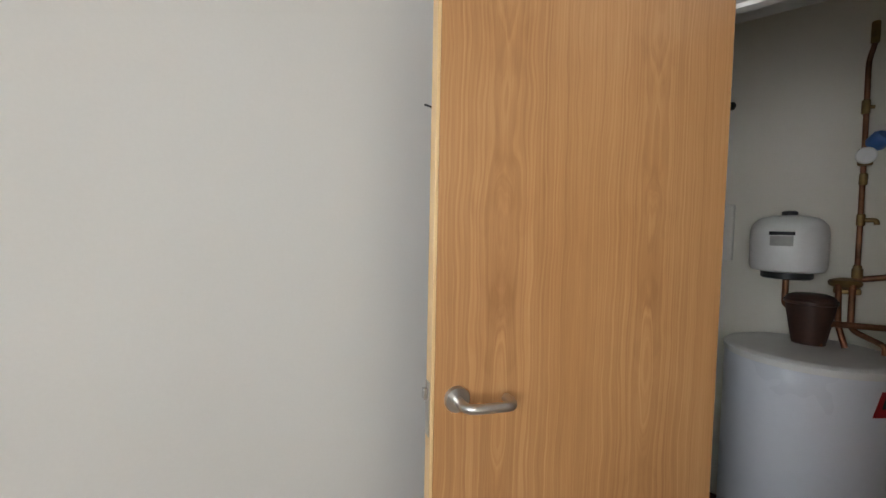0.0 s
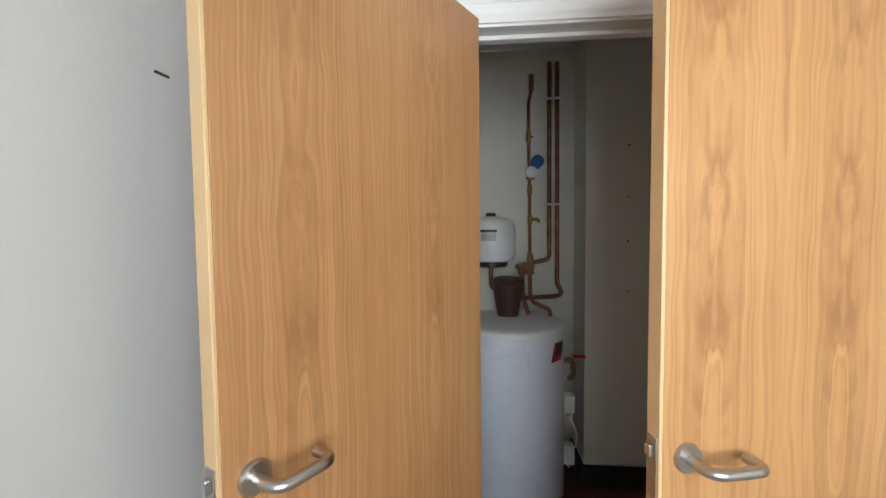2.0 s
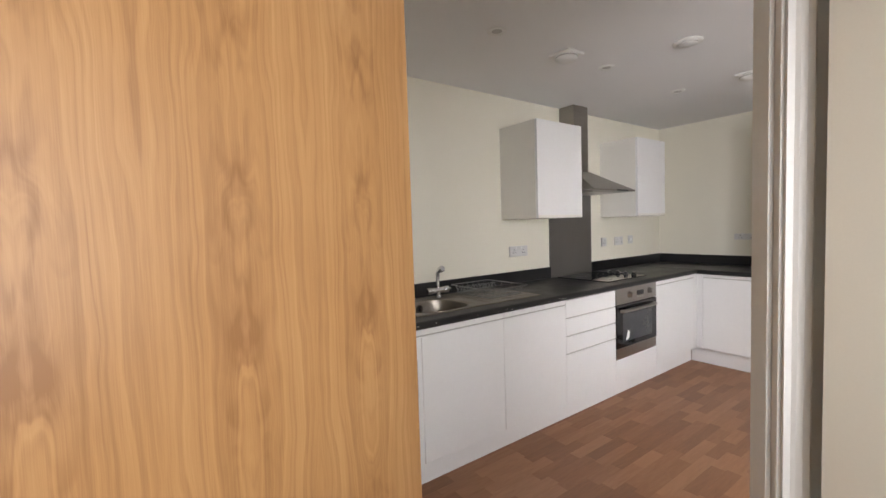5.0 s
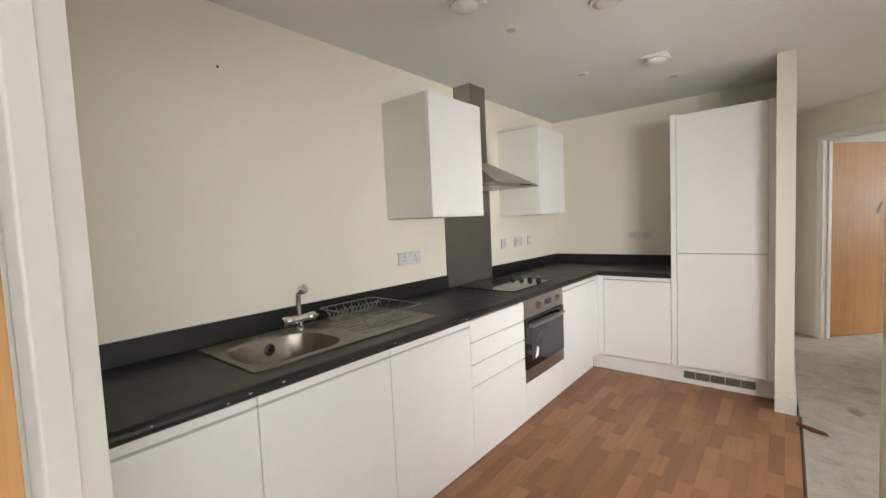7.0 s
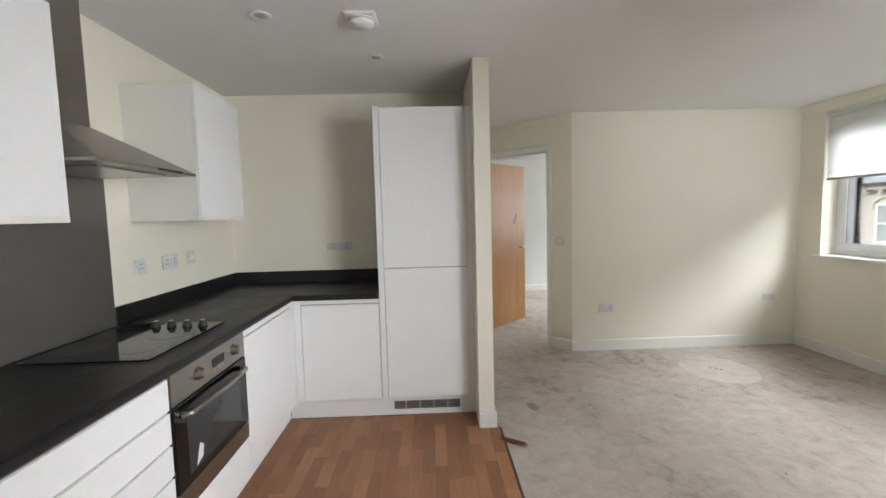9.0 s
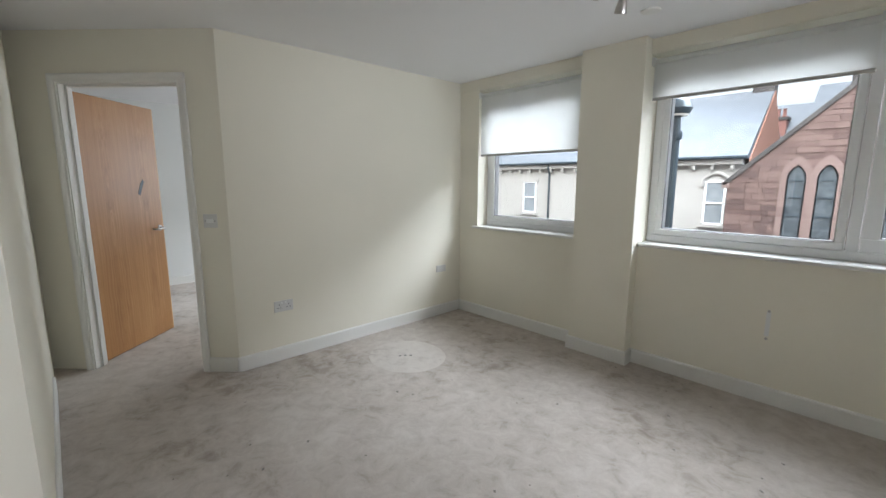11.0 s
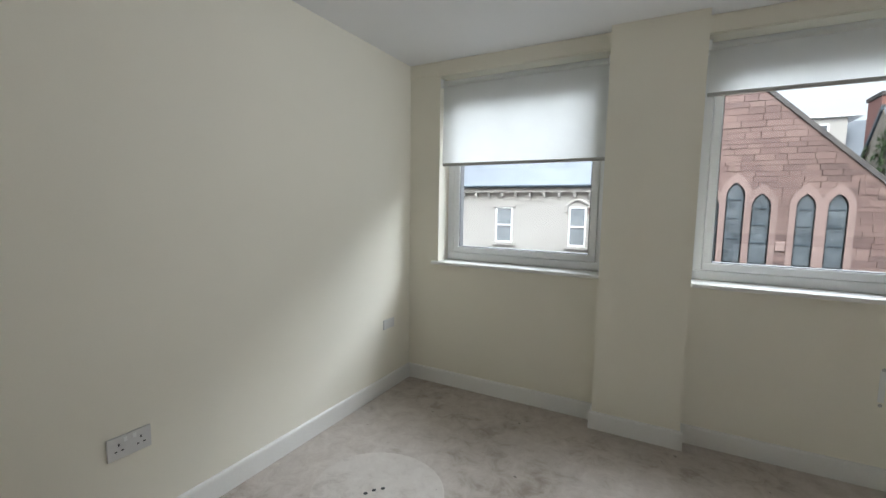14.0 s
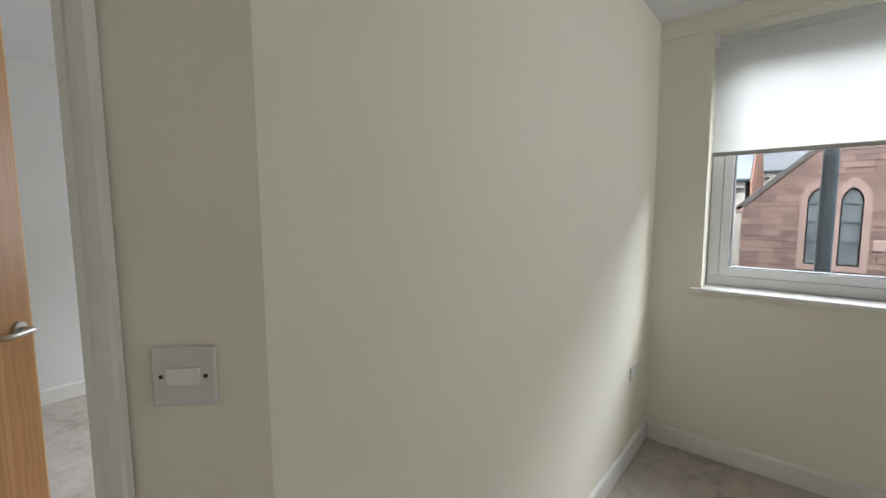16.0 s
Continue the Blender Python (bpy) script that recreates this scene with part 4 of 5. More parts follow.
def oven():
    e = base("built_in_oven", pose(3.203, NF, 0.322), "built-in steel oven with a dark glass door", "oven")
    w = 0.59
    part("body", boxed(0.004, w - 0.004, 0.0, 0.52, 0.0, 0.54), BLACKPL, e)
    p = part("control_panel", boxed(0.0, w, -0.022, -0.001, 0.425, 0.555, bevel=0.003), STEEL, e, "brushed steel control panel")
    for x in (0.175, 0.475):
        k = part("knob", lathe(bmesh.new(), [(0.026, 0.0), (0.026, -0.006), (0.021, -0.012), (0.019, -0.03), (0.016, -0.032)], (x, -0.0222, 0.49), "Y", 28), STEEL, p, "", True)
    part("clock_display", boxed(0.285, 0.385, -0.0245, -0.0223, 0.472, 0.508, bevel=0.002), BLACKGLASS, p, "dark clock display")
    for x in (0.30, 0.335, 0.37):
        part("button", lathe(bmesh.new(), [(0.006, 0.0), (0.006, -0.004)], (x, -0.0223, 0.458), "Y", 12), SATIN, p)
    d = part("door", boxed(0.0, w, -0.024, -0.001, 0.085, 0.42, bevel=0.003), BLACKGLASS, e, "black glass oven door")
    part("window", boxed(0.075, w - 0.075, -0.0252, -0.0241, 0.125, 0.35, bevel=0.0005), SMOKEGLASS, d, "smoked glass window")
    part("sticker", prism(bmesh.new(), [(0.12, 0.135), (0.165, 0.15), (0.175, 0.195), (0.15, 0.215), (0.135, 0.18)], -0.0262, -0.0254), PLASTIC, d, "torn pale sticker")
    part("handle", tube(bmesh.new(), [(0.05, -0.024, 0.375), (0.06, -0.055, 0.378), (w / 2, -0.068, 0.38), (w - 0.06, -0.055, 0.378), (w - 0.05, -0.024, 0.375)], 0.012, 12, 0.03), STEEL, e, "curved steel bar handle", True)
    part("lower_strip", boxed(0.0, w, -0.022, -0.001, 0.0, 0.082, bevel=0.003), STEEL, e, "brushed steel lower strip")
    return e


oven()
hs = cabinet("oven_housing", pose(3.197, NF, 0), 0.601, [(0, 0.601, 0.155, 0.318, "lower_panel")], "white housing under the built-in oven", 0.56, 0.15, 0.318, group="base cabinets")
# Solid black blocks draw the shade inside the finger-pull gaps.
for z in (0.489, 0.611, 0.735):
    solid("drawer_gap_shade", boxed(3.189, 3.2025, NF - 0.0185, NF - 0.002, z - 0.004, z + 0.02), BLACKPL, "black block drawing the shade in a finger-pull gap at the drawer edge", "gap", group="drawer gaps")

# plinths
solid("plinth", boxed(0.905, 4.62, 1.93, 1.946, 0.001, 0.149), UNIT, "white plinth under the long cabinet run", "plinth")
pl = solid("plinth", boxed(4.628, 4.644, 0.606, 1.9295, 0.001, 0.149), UNIT, "white plinth with a grille under the fridge", "plinth")


def grille():
    e = base("plinth_grille", pose(4.6275, 0.705, 0.032), "brown plinth ventilation grille under the fridge", "grille")
    w, h = 0.50, 0.085
    bm = bmesh.new()
    box(bm, -0.006, -0.0005, 0, w, 0, 0.012)
    box(bm, -0.006, -0.0005, 0, w, h - 0.012, h)
    box(bm, -0.006, -0.0005, 0, 0.014, 0.012, h - 0.012)
    box(bm, -0.006, -0.0005, w - 0.014, w, 0.012, h - 0.012)
    part("frame", bm, PLASTIC, e, "white grille frame")
    part("backing", boxed(-0.0025, -0.0005, 0.014, w - 0.014, 0.012, h - 0.012), BLACKPL, e)
    for k in range(5):
        z = 0.018 + k * 0.0115
        part("slat", boxed(-0.0055, -0.0027, 0.0145, w - 0.0145, z, z + 0.0055), BROWNGREY, e)
    for k in range(4):
        y = 0.10 + k * 0.1
        part("bar", boxed(-0.0065, -0.0056, y, y + 0.006, 0.0125, h - 0.0125), GREYPL, e)
    return e


grille()


def tall_unit():
    e = base("fridge_housing", pose(EX, 1.225, 0), "tall white integrated fridge unit with two doors", "fridge unit")
    part("carcass", boxed(0.012, 0.56, -0.577, 0.0, 0.15, 2.15), CARCASS, e)
    part("lower_door", boxed(-0.008, 0.011, -0.575, -0.002, 0.158, 1.065, bevel=0.0025), UNIT, e)
    part("upper_door", boxed(-0.008, 0.011, -0.575, -0.002, 1.074, 2.152, bevel=0.0025), UNIT, e)
    part("door_gap", boxed(0.004, 0.0115, -0.575, -0.002, 1.0652, 1.0738), GREYPL, e, "dull grey strip between the doors")
    part("side_panel", boxed(-0.012, 0.56, 0.001, 0.04, 0.15, 2.16, bevel=0.002), UNIT, e, "white end panel")
    part("filler", boxed(-0.006, 0.03, -0.6195, -0.578, 0.15, 2.155, bevel=0.002), UNIT, e, "white filler strip")
    return e


tall_unit()

# worktop with the sink's cut-out, and its upstands
bm = bmesh.new()
YB, Y0, Y1 = 2.4975, 1.982, 2.354
prism(bm, [(0.905, CF), (4.536, CF), (4.536, 1.2675), (5.136, 1.2675), (5.136, YB), (1.70, YB), (1.70, Y1), (1.94, Y1), (1.94, Y0), (1.505, Y0), (1.505, Y1), (1.6999, Y1), (1.6999, YB), (0.905, YB)], 0.868, CT, "Z")
worktop = solid("worktop", bm, WORKTOP, "black laminate worktop with a worn front edge", "worktop")
part("front_edge", tube(bmesh.new(), [(0.96, CF - 0.001, 0.888), (4.53, CF - 0.001, 0.888)], 0.0195, 14), WORKTOP, worktop, "rounded front edge", True)
part("front_edge", tube(bmesh.new(), [(4.535, CF, 0.888), (4.535, 1.268, 0.888)], 0.0195, 14), WORKTOP, worktop, "rounded front edge", True)
part("joint_strip", boxed(4.53, 4.535, CF - 0.018, YB - 0.02, CT, CT + 0.0008), RUBBER, worktop, "dark joint strip")
rng = random.Random(5)
for k in range(14):
    x = rng.uniform(1.1, 2.6)
    s = rng.uniform(0.002, 0.007)
    part("chip", lathe(bmesh.new(), [(s, 0), (s * 0.5, 0.0006)], (0, 0, 0), "Z", 7), GREYPL, worktop, "pale chip in the edge").matrix_local = pose(x, CF - 0.0203, rng.uniform(0.882, 0.895), 90, 0, 0) @ Matrix.Diagonal((1, 0.4, 1, 1))
up = solid("upstand", boxed(0.905, 3.2145, 2.481, 2.4985, CT + 0.0005, 1.004, bevel=0.002), WORKTOP, "black upstand along the kitchen wall", "upstand")
solid("upstand", boxed(3.8205, 5.138, 2.481, 2.4985, CT + 0.0005, 1.004, bevel=0.002), WORKTOP, "black upstand beside the splashback", "upstand")
solid("upstand", boxed(5.121, 5.1385, 1.268, 2.4805, CT + 0.0005, 1.004, bevel=0.002), WORKTOP, "black upstand along the end wall", "upstand")
solid("splashback", boxed(3.215, 3.82, 2.488, 2.4985, CT + 0.0005, 1.66, bevel=0.001), DARKGREY, "dark grey metal splashback behind the hob", "splashback")


def sink():
    e = base("sink", pose(0, 0, CT), "worn stainless steel sink with drainer", "sink")
    x0, x1, xm, y0, y1 = 1.475, 2.46, 1.965, 1.945, 2.43
    cx, cy, a, b = 1.722, 2.168, 0.208, 0.172
    n = 64
    bm = bmesh.new()

    def ring(sa, sb, z, p=3.2):
        out = []
        for k in range(n):
            t = 2 * math.pi * k / n
            c, s = math.cos(t), math.sin(t)
            out.append(bm.verts.new((cx + sa * math.copysign(abs(c) ** (2 / p), c), cy + sb * math.copysign(abs(s) ** (2 / p), s), z)))
        return out

    def outer(z):
        out = []
        for k in range(n):
            t = 2 * math.pi * k / n
            c, s = math.cos(t), math.sin(t)
            f = 1 / max(abs(c) / ((xm - cx) if c > 0 else (cx - x0)), abs(s) / ((y1 - cy) if s > 0 else (cy - y0)))
            out.append(bm.verts.new((cx + f * c, cy + f * s, z)))
        return out
    rings = [outer(0.0012), outer(0.0045), ring(a + 0.012, b + 0.012, 0.0045), ring(a, b, -0.002), ring(a - 0.008, b - 0.008, -0.03), ring(a - 0.016, b - 0.016, -0.13), ring(a - 0.04, b - 0.04, -0.155), ring(0.03, 0.03, -0.163, 2)]
    for p, q in zip(rings, rings[1:]):
        for k in range(n):
            bm.faces.new((p[k], p[(k + 1) % n], q[(k + 1) % n], q[k]))
    bm.faces.new(rings[-1])
    bmesh.ops.recalc_face_normals(bm, faces=bm.faces)
    part("bowl", bm, SINKSTEEL, e, "deep rounded steel bowl", True)
    d = part("drainer", boxed(xm, x1, y0, y1, 0.0012, 0.0045, bevel=0.001), SINKSTEEL, e, "ribbed steel drainer")
    for k in range(7):
        y = y0 + 0.07 + k * 0.05
        part("rib", boxed(xm + 0.05, x1 - 0.05, y, y + 0.016, 0.0046, 0.0075, bevel=0.0012), SINKSTEEL, d)
    bm = bmesh.new()
    for q in ((x0, x1, y0, y0 + 0.008), (x0, x1, y1 - 0.008, y1), (x0, x0 + 0.008, y0 + 0.0085, y1 - 0.0085), (x1 - 0.008, x1, y0 + 0.0085, y1 - 0.0085)):
        box(bm, *q, 0.0046, 0.0072, 0.0008)
    part("rim", bm, SINKSTEEL, e, "raised steel rim")
    part("plug_hole", lathe(bmesh.new(), [(0.036, 0.0), (0.034, 0.003), (0.01, 0.001)], (cx, cy, -0.1625), "Z", 24), CHROME, e, "", True)
    o = part("overflow", lathe(bmesh.new(), [(0.027, 0.0), (0.027, -0.003), (0.013, -0.0045)], (1.73, cy + b - 0.011, -0.045), "Y", 24), CHROME, e, "round overflow", True)
    part("hole", lathe(bmesh.new(), [(0.009, -0.0046), (0.009, -0.0055)], (1.73, cy + b - 0.011, -0.045), "Y", 14), BLACKPL, o)
    part("tap_hole_cap", lathe(bmesh.new(), [(0.018, 0.0), (0.016, 0.005), (0.006, 0.007)], (1.70, 2.395, 0.0046), "Z", 20), SATIN, e, "", True)
    return e


sink()


def tap():
    e = base("mixer_tap", pose(1.91, 2.365, CT + 0.0046), "chrome mixer tap with two levers and a pull-out spout", "tap")
    part("base", lathe(bmesh.new(), [(0.026, 0.0), (0.026, 0.006), (0.02, 0.012), (0.018, 0.05)], (0, 0, 0), "Z", 24), CHROME, e, "", True)
    part("body", lathe(bmesh.new(), [(0.010, -0.05), (0.019, -0.04), (0.02, 0.0), (0.019, 0.04), (0.010, 0.05)], (0, 0, 0.05), "X", 20), CHROME, e, "", True)
    for s in (-1, 1):
        k = part("handle", lathe(bmesh.new(), [(0.018, s * 0.045), (0.022, s * 0.05), (0.023, s * 0.08), (0.016, s * 0.088)], (0, 0, 0.05), "X", 20), CHROME, e, "", True)
        part("lever", tube(bmesh.new(), [(s * 0.068, -0.015, 0.055), (s * 0.074, -0.045, 0.06)], 0.006, 10), CHROME, k, "", True)
    part("spout", tube(bmesh.new(), [(0, 0, 0.05), (0.0, 0.004, 0.12), (0.0, 0.0, 0.175), (0.0, -0.03, 0.19)], 0.013, 14, 0.02), CHROME, e, "", True)
    part("nozzle", lathe(bmesh.new(), [(0.016, 0.0), (0.021, 0.012), (0.022, 0.034), (0.017, 0.042)], (0, 0, 0), "Z", 20), CHROME, e, "", True).matrix_local = pose(0, -0.02, 0.188, 70, 0, 0)
    return e


tap()


def dish_rack():
    x0, x1, y0, y1 = 2.07, 2.43, 2.03, 2.44
    e = base("dish_rack", pose(0, 0, CT + 0.0076), "grey wire dish rack on the drainer", "dish rack")
    r = 0.002
    b0, b1, c0, c1 = x0 + 0.03, x1 - 0.03, y0 + 0.03, y1 - 0.03
    part("top_rim", tube(bmesh.new(), [(x0, y0, 0.060), (x1, y0, 0.060), (x1, y1, 0.060), (x0, y1, 0.060), (x0, y0, 0.060)], r * 1.4, 8, 0.02), WIRE, e, "", True)
    part("bottom_rim", tube(bmesh.new(), [(b0, c0, 0.004), (b1, c0, 0.004), (b1, c1, 0.004), (b0, c1, 0.004), (b0, c0, 0.004)], r * 1.2, 8, 0.02), WIRE, e, "", True)
    for k in range(6):
        x = b0 + 0.02 + (b1 - b0 - 0.04) * k / 5
        part("wire", tube(bmesh.new(), [(x, y0, 0.060), (x, c0, 0.003), (x, c1, 0.003), (x, y1, 0.060)], r, 6), WIRE, e)
    for k in range(4):
        y = c0 + 0.03 + (c1 - c0 - 0.06) * k / 3
        part("wire", tube(bmesh.new(), [(x0, y, 0.060), (b0, y, 0.006), (b1, y, 0.006), (x1, y, 0.060)], r, 6), WIRE, e)
    for k in range(12):
        x = x0 + 0.02 + (x1 - x0 - 0.04) * k / 11
        part("prong", tube(bmesh.new(), [(x, y1 - 0.11, 0.01), (x + 0.004, y1 - 0.085, 0.058), (x, y1 - 0.05, 0.01)], r, 6, 0.012), WIRE, e)
    return e


dish_rack()


def hob():
    e = base("hob", pose(3.255, 1.955, CT), "black glass electric hob with four knobs", "hob")
    part("glass", boxed(0, 0.58, 0, 0.49, 0.001, 0.007, bevel=0.002), BLACKGLASS, e)
    for x, y, r in ((0.15, 0.13, 0.072), (0.15, 0.36, 0.09), (0.36, 0.36, 0.072), (0.36, 0.13, 0.09)):
        part("cooking_zone", lathe(bmesh.new(), [(r, 0.0), (r, 0.0004)], (x, y, 0.0071), "Z", 40), SMOKEGLASS, e, "faint round cooking zone")
    for k in range(4):
        part("knob", lathe(bmesh.new(), [(0.021, 0.0), (0.02, 0.01), (0.015, 0.018), (0.0145, 0.026), (0.012, 0.028)], (0.50, 0.07 + k * 0.075, 0.0072), "Z", 24), BLACKPL, e, "", True)
        part("knob_cap", lathe(bmesh.new(), [(0.013, 0.0), (0.012, 0.002), (0.004, 0.003)], (0.50, 0.07 + k * 0.075, 0.0353), "Z", 20), SATIN, e, "satin knob top", True)
    return e


hob()


def hood():
    e = base("cooker_hood", pose(3.48, 2.498, 0), "brushed steel chimney cooker hood above the hob", "cooker hood")
    part("chimney", boxed(-0.10, 0.10, -0.155, -0.001, 1.83, TOP - 0.001, bevel=0.002), STEEL, e)
    bm = bmesh.new()
    lo = [(-0.30, -0.478), (0.30, -0.478), (0.30, -0.001), (-0.30, -0.001)]
    hi = [(-0.105, -0.16), (0.105, -0.16), (0.105, -0.001), (-0.105, -0.001)]
    rows = [[bm.verts.new((x, y, z)) for x, y in r] for r, z in ((lo, 1.640), (lo, 1.652), (hi, 1.835))]
    for p, q in zip(rows, rows[1:]):
        for k in range(4):
            bm.faces.new((p[k], p[(k + 1) % 4], q[(k + 1) % 4], q[k]))
    bm.faces.new(rows[0][::-1])
    bm.faces.new(rows[-1])
    part("canopy", bm, STEEL, e)
    part("filter", boxed(-0.2, 0.2, -0.40, -0.08, 1.634, 1.6395, bevel=0.001), SATIN, e, "grease filter under the hood")
    part("switch_strip", boxed(0.02, 0.19, -0.4795, -0.4782, 1.642, 1.651), BLACKPL, e, "black switch strip")
    return e


hood()


def wall_cabinet(x0, x1, label):
    e = base("wall_cabinet", pose(x0, 2.499, 1.43), label, "wall cabinet", group="wall cabinets")
    w, h = x1 - x0, 0.717
    part("carcass", boxed(0, w, -0.36, 0, 0.0, h, bevel=0.001), CARCASS, e, "off-white cabinet body")
    d = part("door", boxed(0.0015, w - 0.0015, -0.381, -0.3605, 0.0, h, bevel=0.0025), UNIT, e, "plain white door")
    part("finger_lip", boxed(0.004, w - 0.004, -0.383, -0.3812, 0.0, 0.022, bevel=0.0008), CARCASS, d, "finger pull along the lower edge")
    return e


wall_cabinet(2.645, 3.17, "white wall cabinet beside the cooker hood")
wall_cabinet(3.995, 4.50, "white wall cabinet near the kitchen corner")


def wall_plate(m, w, h, label, category, holes=0, rocker=False):
    """A white electrical plate on its back box; its back lies at y = 0 and it faces -y."""
    e = base("wall_socket" if category == "socket" else "wall_switch", m, label, category, group="electrical plates")
    part("plate", boxed(-w / 2, w / 2, -0.010, -0.0005, -h / 2, h / 2, bevel=0.003), PLATE, e)
    for k in range(holes):
        cx = (k - (holes - 1) / 2) * w / 2
        for dx, dz, ww, hh in ((0, 0.012, 0.005, 0.010), (-0.011, -0.012, 0.008, 0.005), (0.011, -0.012, 0.008, 0.005)):
            part("pin_hole", boxed(cx + dx - ww / 2, cx + dx + ww / 2, -0.0112, -0.0102, dz - hh / 2, dz + hh / 2), BLACKPL, e)
        sx = cx + (0.022 if k == 0 and holes > 1 else -0.022 if holes > 1 else 0.026)
        part("rocker", boxed(sx - 0.006, sx + 0.006, -0.0135, -0.0102, 0.018, 0.036, bevel=0.001), PLASTIC, e)
    if rocker:
        part("rocker", boxed(-0.026, 0.026, -0.0145, -0.0102, -0.014, 0.014, bevel=0.002), PLASTIC, e)
        for s in (-1, 1):
            part("screw", lathe(bmesh.new(), [(0.0035, 0.0), (0.0035, -0.001)], (s * 0.034, -0.0101, 0), "Y", 10), BLACKPL, e)
    return e


wall_plate(pose(2.825, 2.5, 1.168), 0.21, 0.086, "white double socket above the worktop", "socket", 2)
wall_plate(pose(4.035, 2.5, 1.185), 0.086, 0.086, "white single cooker socket above the worktop", "socket", 1)
wall_plate(pose(4.30, 2.5, 1.185), 0.146, 0.086, "white double socket above the worktop", "socket", 2)
wall_plate(pose(4.52, 2.5, 1.19), 0.086, 0.086, "white switch plate near the kitchen corner", "switch", 0, True)
wall_plate(pose(5.14, 1.64, 1.195, 0, 0, -90), 0.21, 0.06, "white socket plate on the end wall", "socket", 2)
wall_plate(pose(5.88, -0.872, 0.440, 0, 0, -90), 0.15, 0.088, "white double socket above the skirting", "socket", 2)
wall_plate(pose(5.88, -2.565, 0.50, 0, 0, -90), 0.13, 0.07, "white aerial socket plate near the corner", "socket", 0)
wall_plate(pose(E0[0] + 0.127 * R2, E0[1] + 0.127 * R2, 1.132, 0, 0, -135) @ pose(0, 0, 0), 0.098, 0.096, "white switch plate beside the bedroom doorway", "switch", 0, True)
wall_plate(pose(9.3, -0.35, 0.47, 0, 0, -90), 0.146, 0.086, "white double socket in the bedroom", "socket", 2)

# ---- ceiling fittings ----


def downlight(x, y, label="white recessed ceiling downlight, unlit"):
    e = base("downlight", pose(x, y, TOP), label, "downlight", group="ceiling downlights")
    part("bezel", lathe(bmesh.new(), [(0.052, -0.0005), (0.051, -0.005), (0.036, -0.008), (0.03, -0.003)], (0, 0, 0), "Z", 32), PLASTIC, e, "", True)
    part("lamp", lathe(bmesh.new(), [(0.027, -0.0036), (0.02, -0.0052), (0.006, -0.0056)], (0, 0, 0), "Z", 24), GREYPL, e, "grey lamp face", True)


for x, y in ((1.87, 1.695), (2.85, 1.69), (3.825, 1.685), (4.375, 1.205)):
    downlight(x, y)


def detector(x, y, label):
    e = base("smoke_detector", pose(x, y, TOP), label, "smoke detector")
    part("base_plate", boxed(-0.075, 0.075, -0.075, 0.075, -0.014, -0.0005, bevel=0.006), PLASTIC, e)
    part("cover", lathe(bmesh.new(), [(0.066, -0.0145), (0.064, -0.03), (0.052, -0.042), (0.02, -0.046)], (0, 0, 0), "Z", 32), PLASTIC, e, "", True)
    part("vent_ring", lathe(bmesh.new(), [(0.0655, -0.02), (0.0672, -0.022), (0.0672, -0.026), (0.0655, -0.028)], (0, 0, 0), "Z", 32), GREYPL, e, "", True)


detector(3.86, 1.207, "white square-based smoke detector on the ceiling")
detector(2.435, 1.69, "white smoke detector on the kitchen ceiling")
vent = base("ceiling_vent", pose(2.904, 1.206, TOP), "white round extract vent on the kitchen ceiling", "vent")
part("rim", lathe(bmesh.new(), [(0.078, -0.0005), (0.077, -0.008), (0.062, -0.014), (0.056, -0.01)], (0, 0, 0), "Z", 36), PLASTIC, vent, "", True)
part("disc", lathe(bmesh.new(), [(0.05, -0.006), (0.05, -0.016), (0.04, -0.02), (0.008, -0.022)], (0, 0, 0), "Z", 32), PLASTIC, vent, "", True)
e = base("ceiling_rose", pose(3.79, -2.31, TOP), "white round plate on the living room ceiling", "ceiling plate")
part("disc", lathe(bmesh.new(), [(0.055, -0.0005), (0.054, -0.008), (0.04, -0.014), (0.01, -0.016)], (0, 0, 0), "Z", 32), PLASTIC, e, "", True)


def spot_fitting(x, y):
    e = base("spot_lamp", pose(x, y, TOP), "grey ceiling lamp with several small spots, unlit", "ceiling lamp")
    part("plate", lathe(bmesh.new(), [(0.06, -0.0005), (0.06, -0.012), (0.05, -0.022)], (0, 0, 0), "Z", 28), SATIN, e, "", True)
    part("stem", lathe(bmesh.new(), [(0.01, -0.02), (0.01, -0.07)], (0, 0, 0), "Z", 14), SATIN, e, "", True)
    for k in range(4):
        a = radians(45 + 90 * k)
        c, s = math.cos(a), math.sin(a)
        arm = part("arm", tube(bmesh.new(), [(0, 0, -0.06), (0.10 * c, 0.10 * s, -0.05), (0.17 * c, 0.17 * s, -0.075)], 0.006, 10, 0.05), SATIN, e, "", True)
        h = part("spot_head", lathe(bmesh.new(), [(0.012, 0.0), (0.02, -0.012), (0.03, -0.06), (0.031, -0.07), (0.026, -0.072)], (0, 0, 0), "Z", 20), SATIN, arm, "grey spot head", True)
        h.matrix_local = pose(0.17 * c, 0.17 * s, -0.075, 25 * s, -25 * c, 0)


spot_fitting(SPOT[0], SPOT[1])

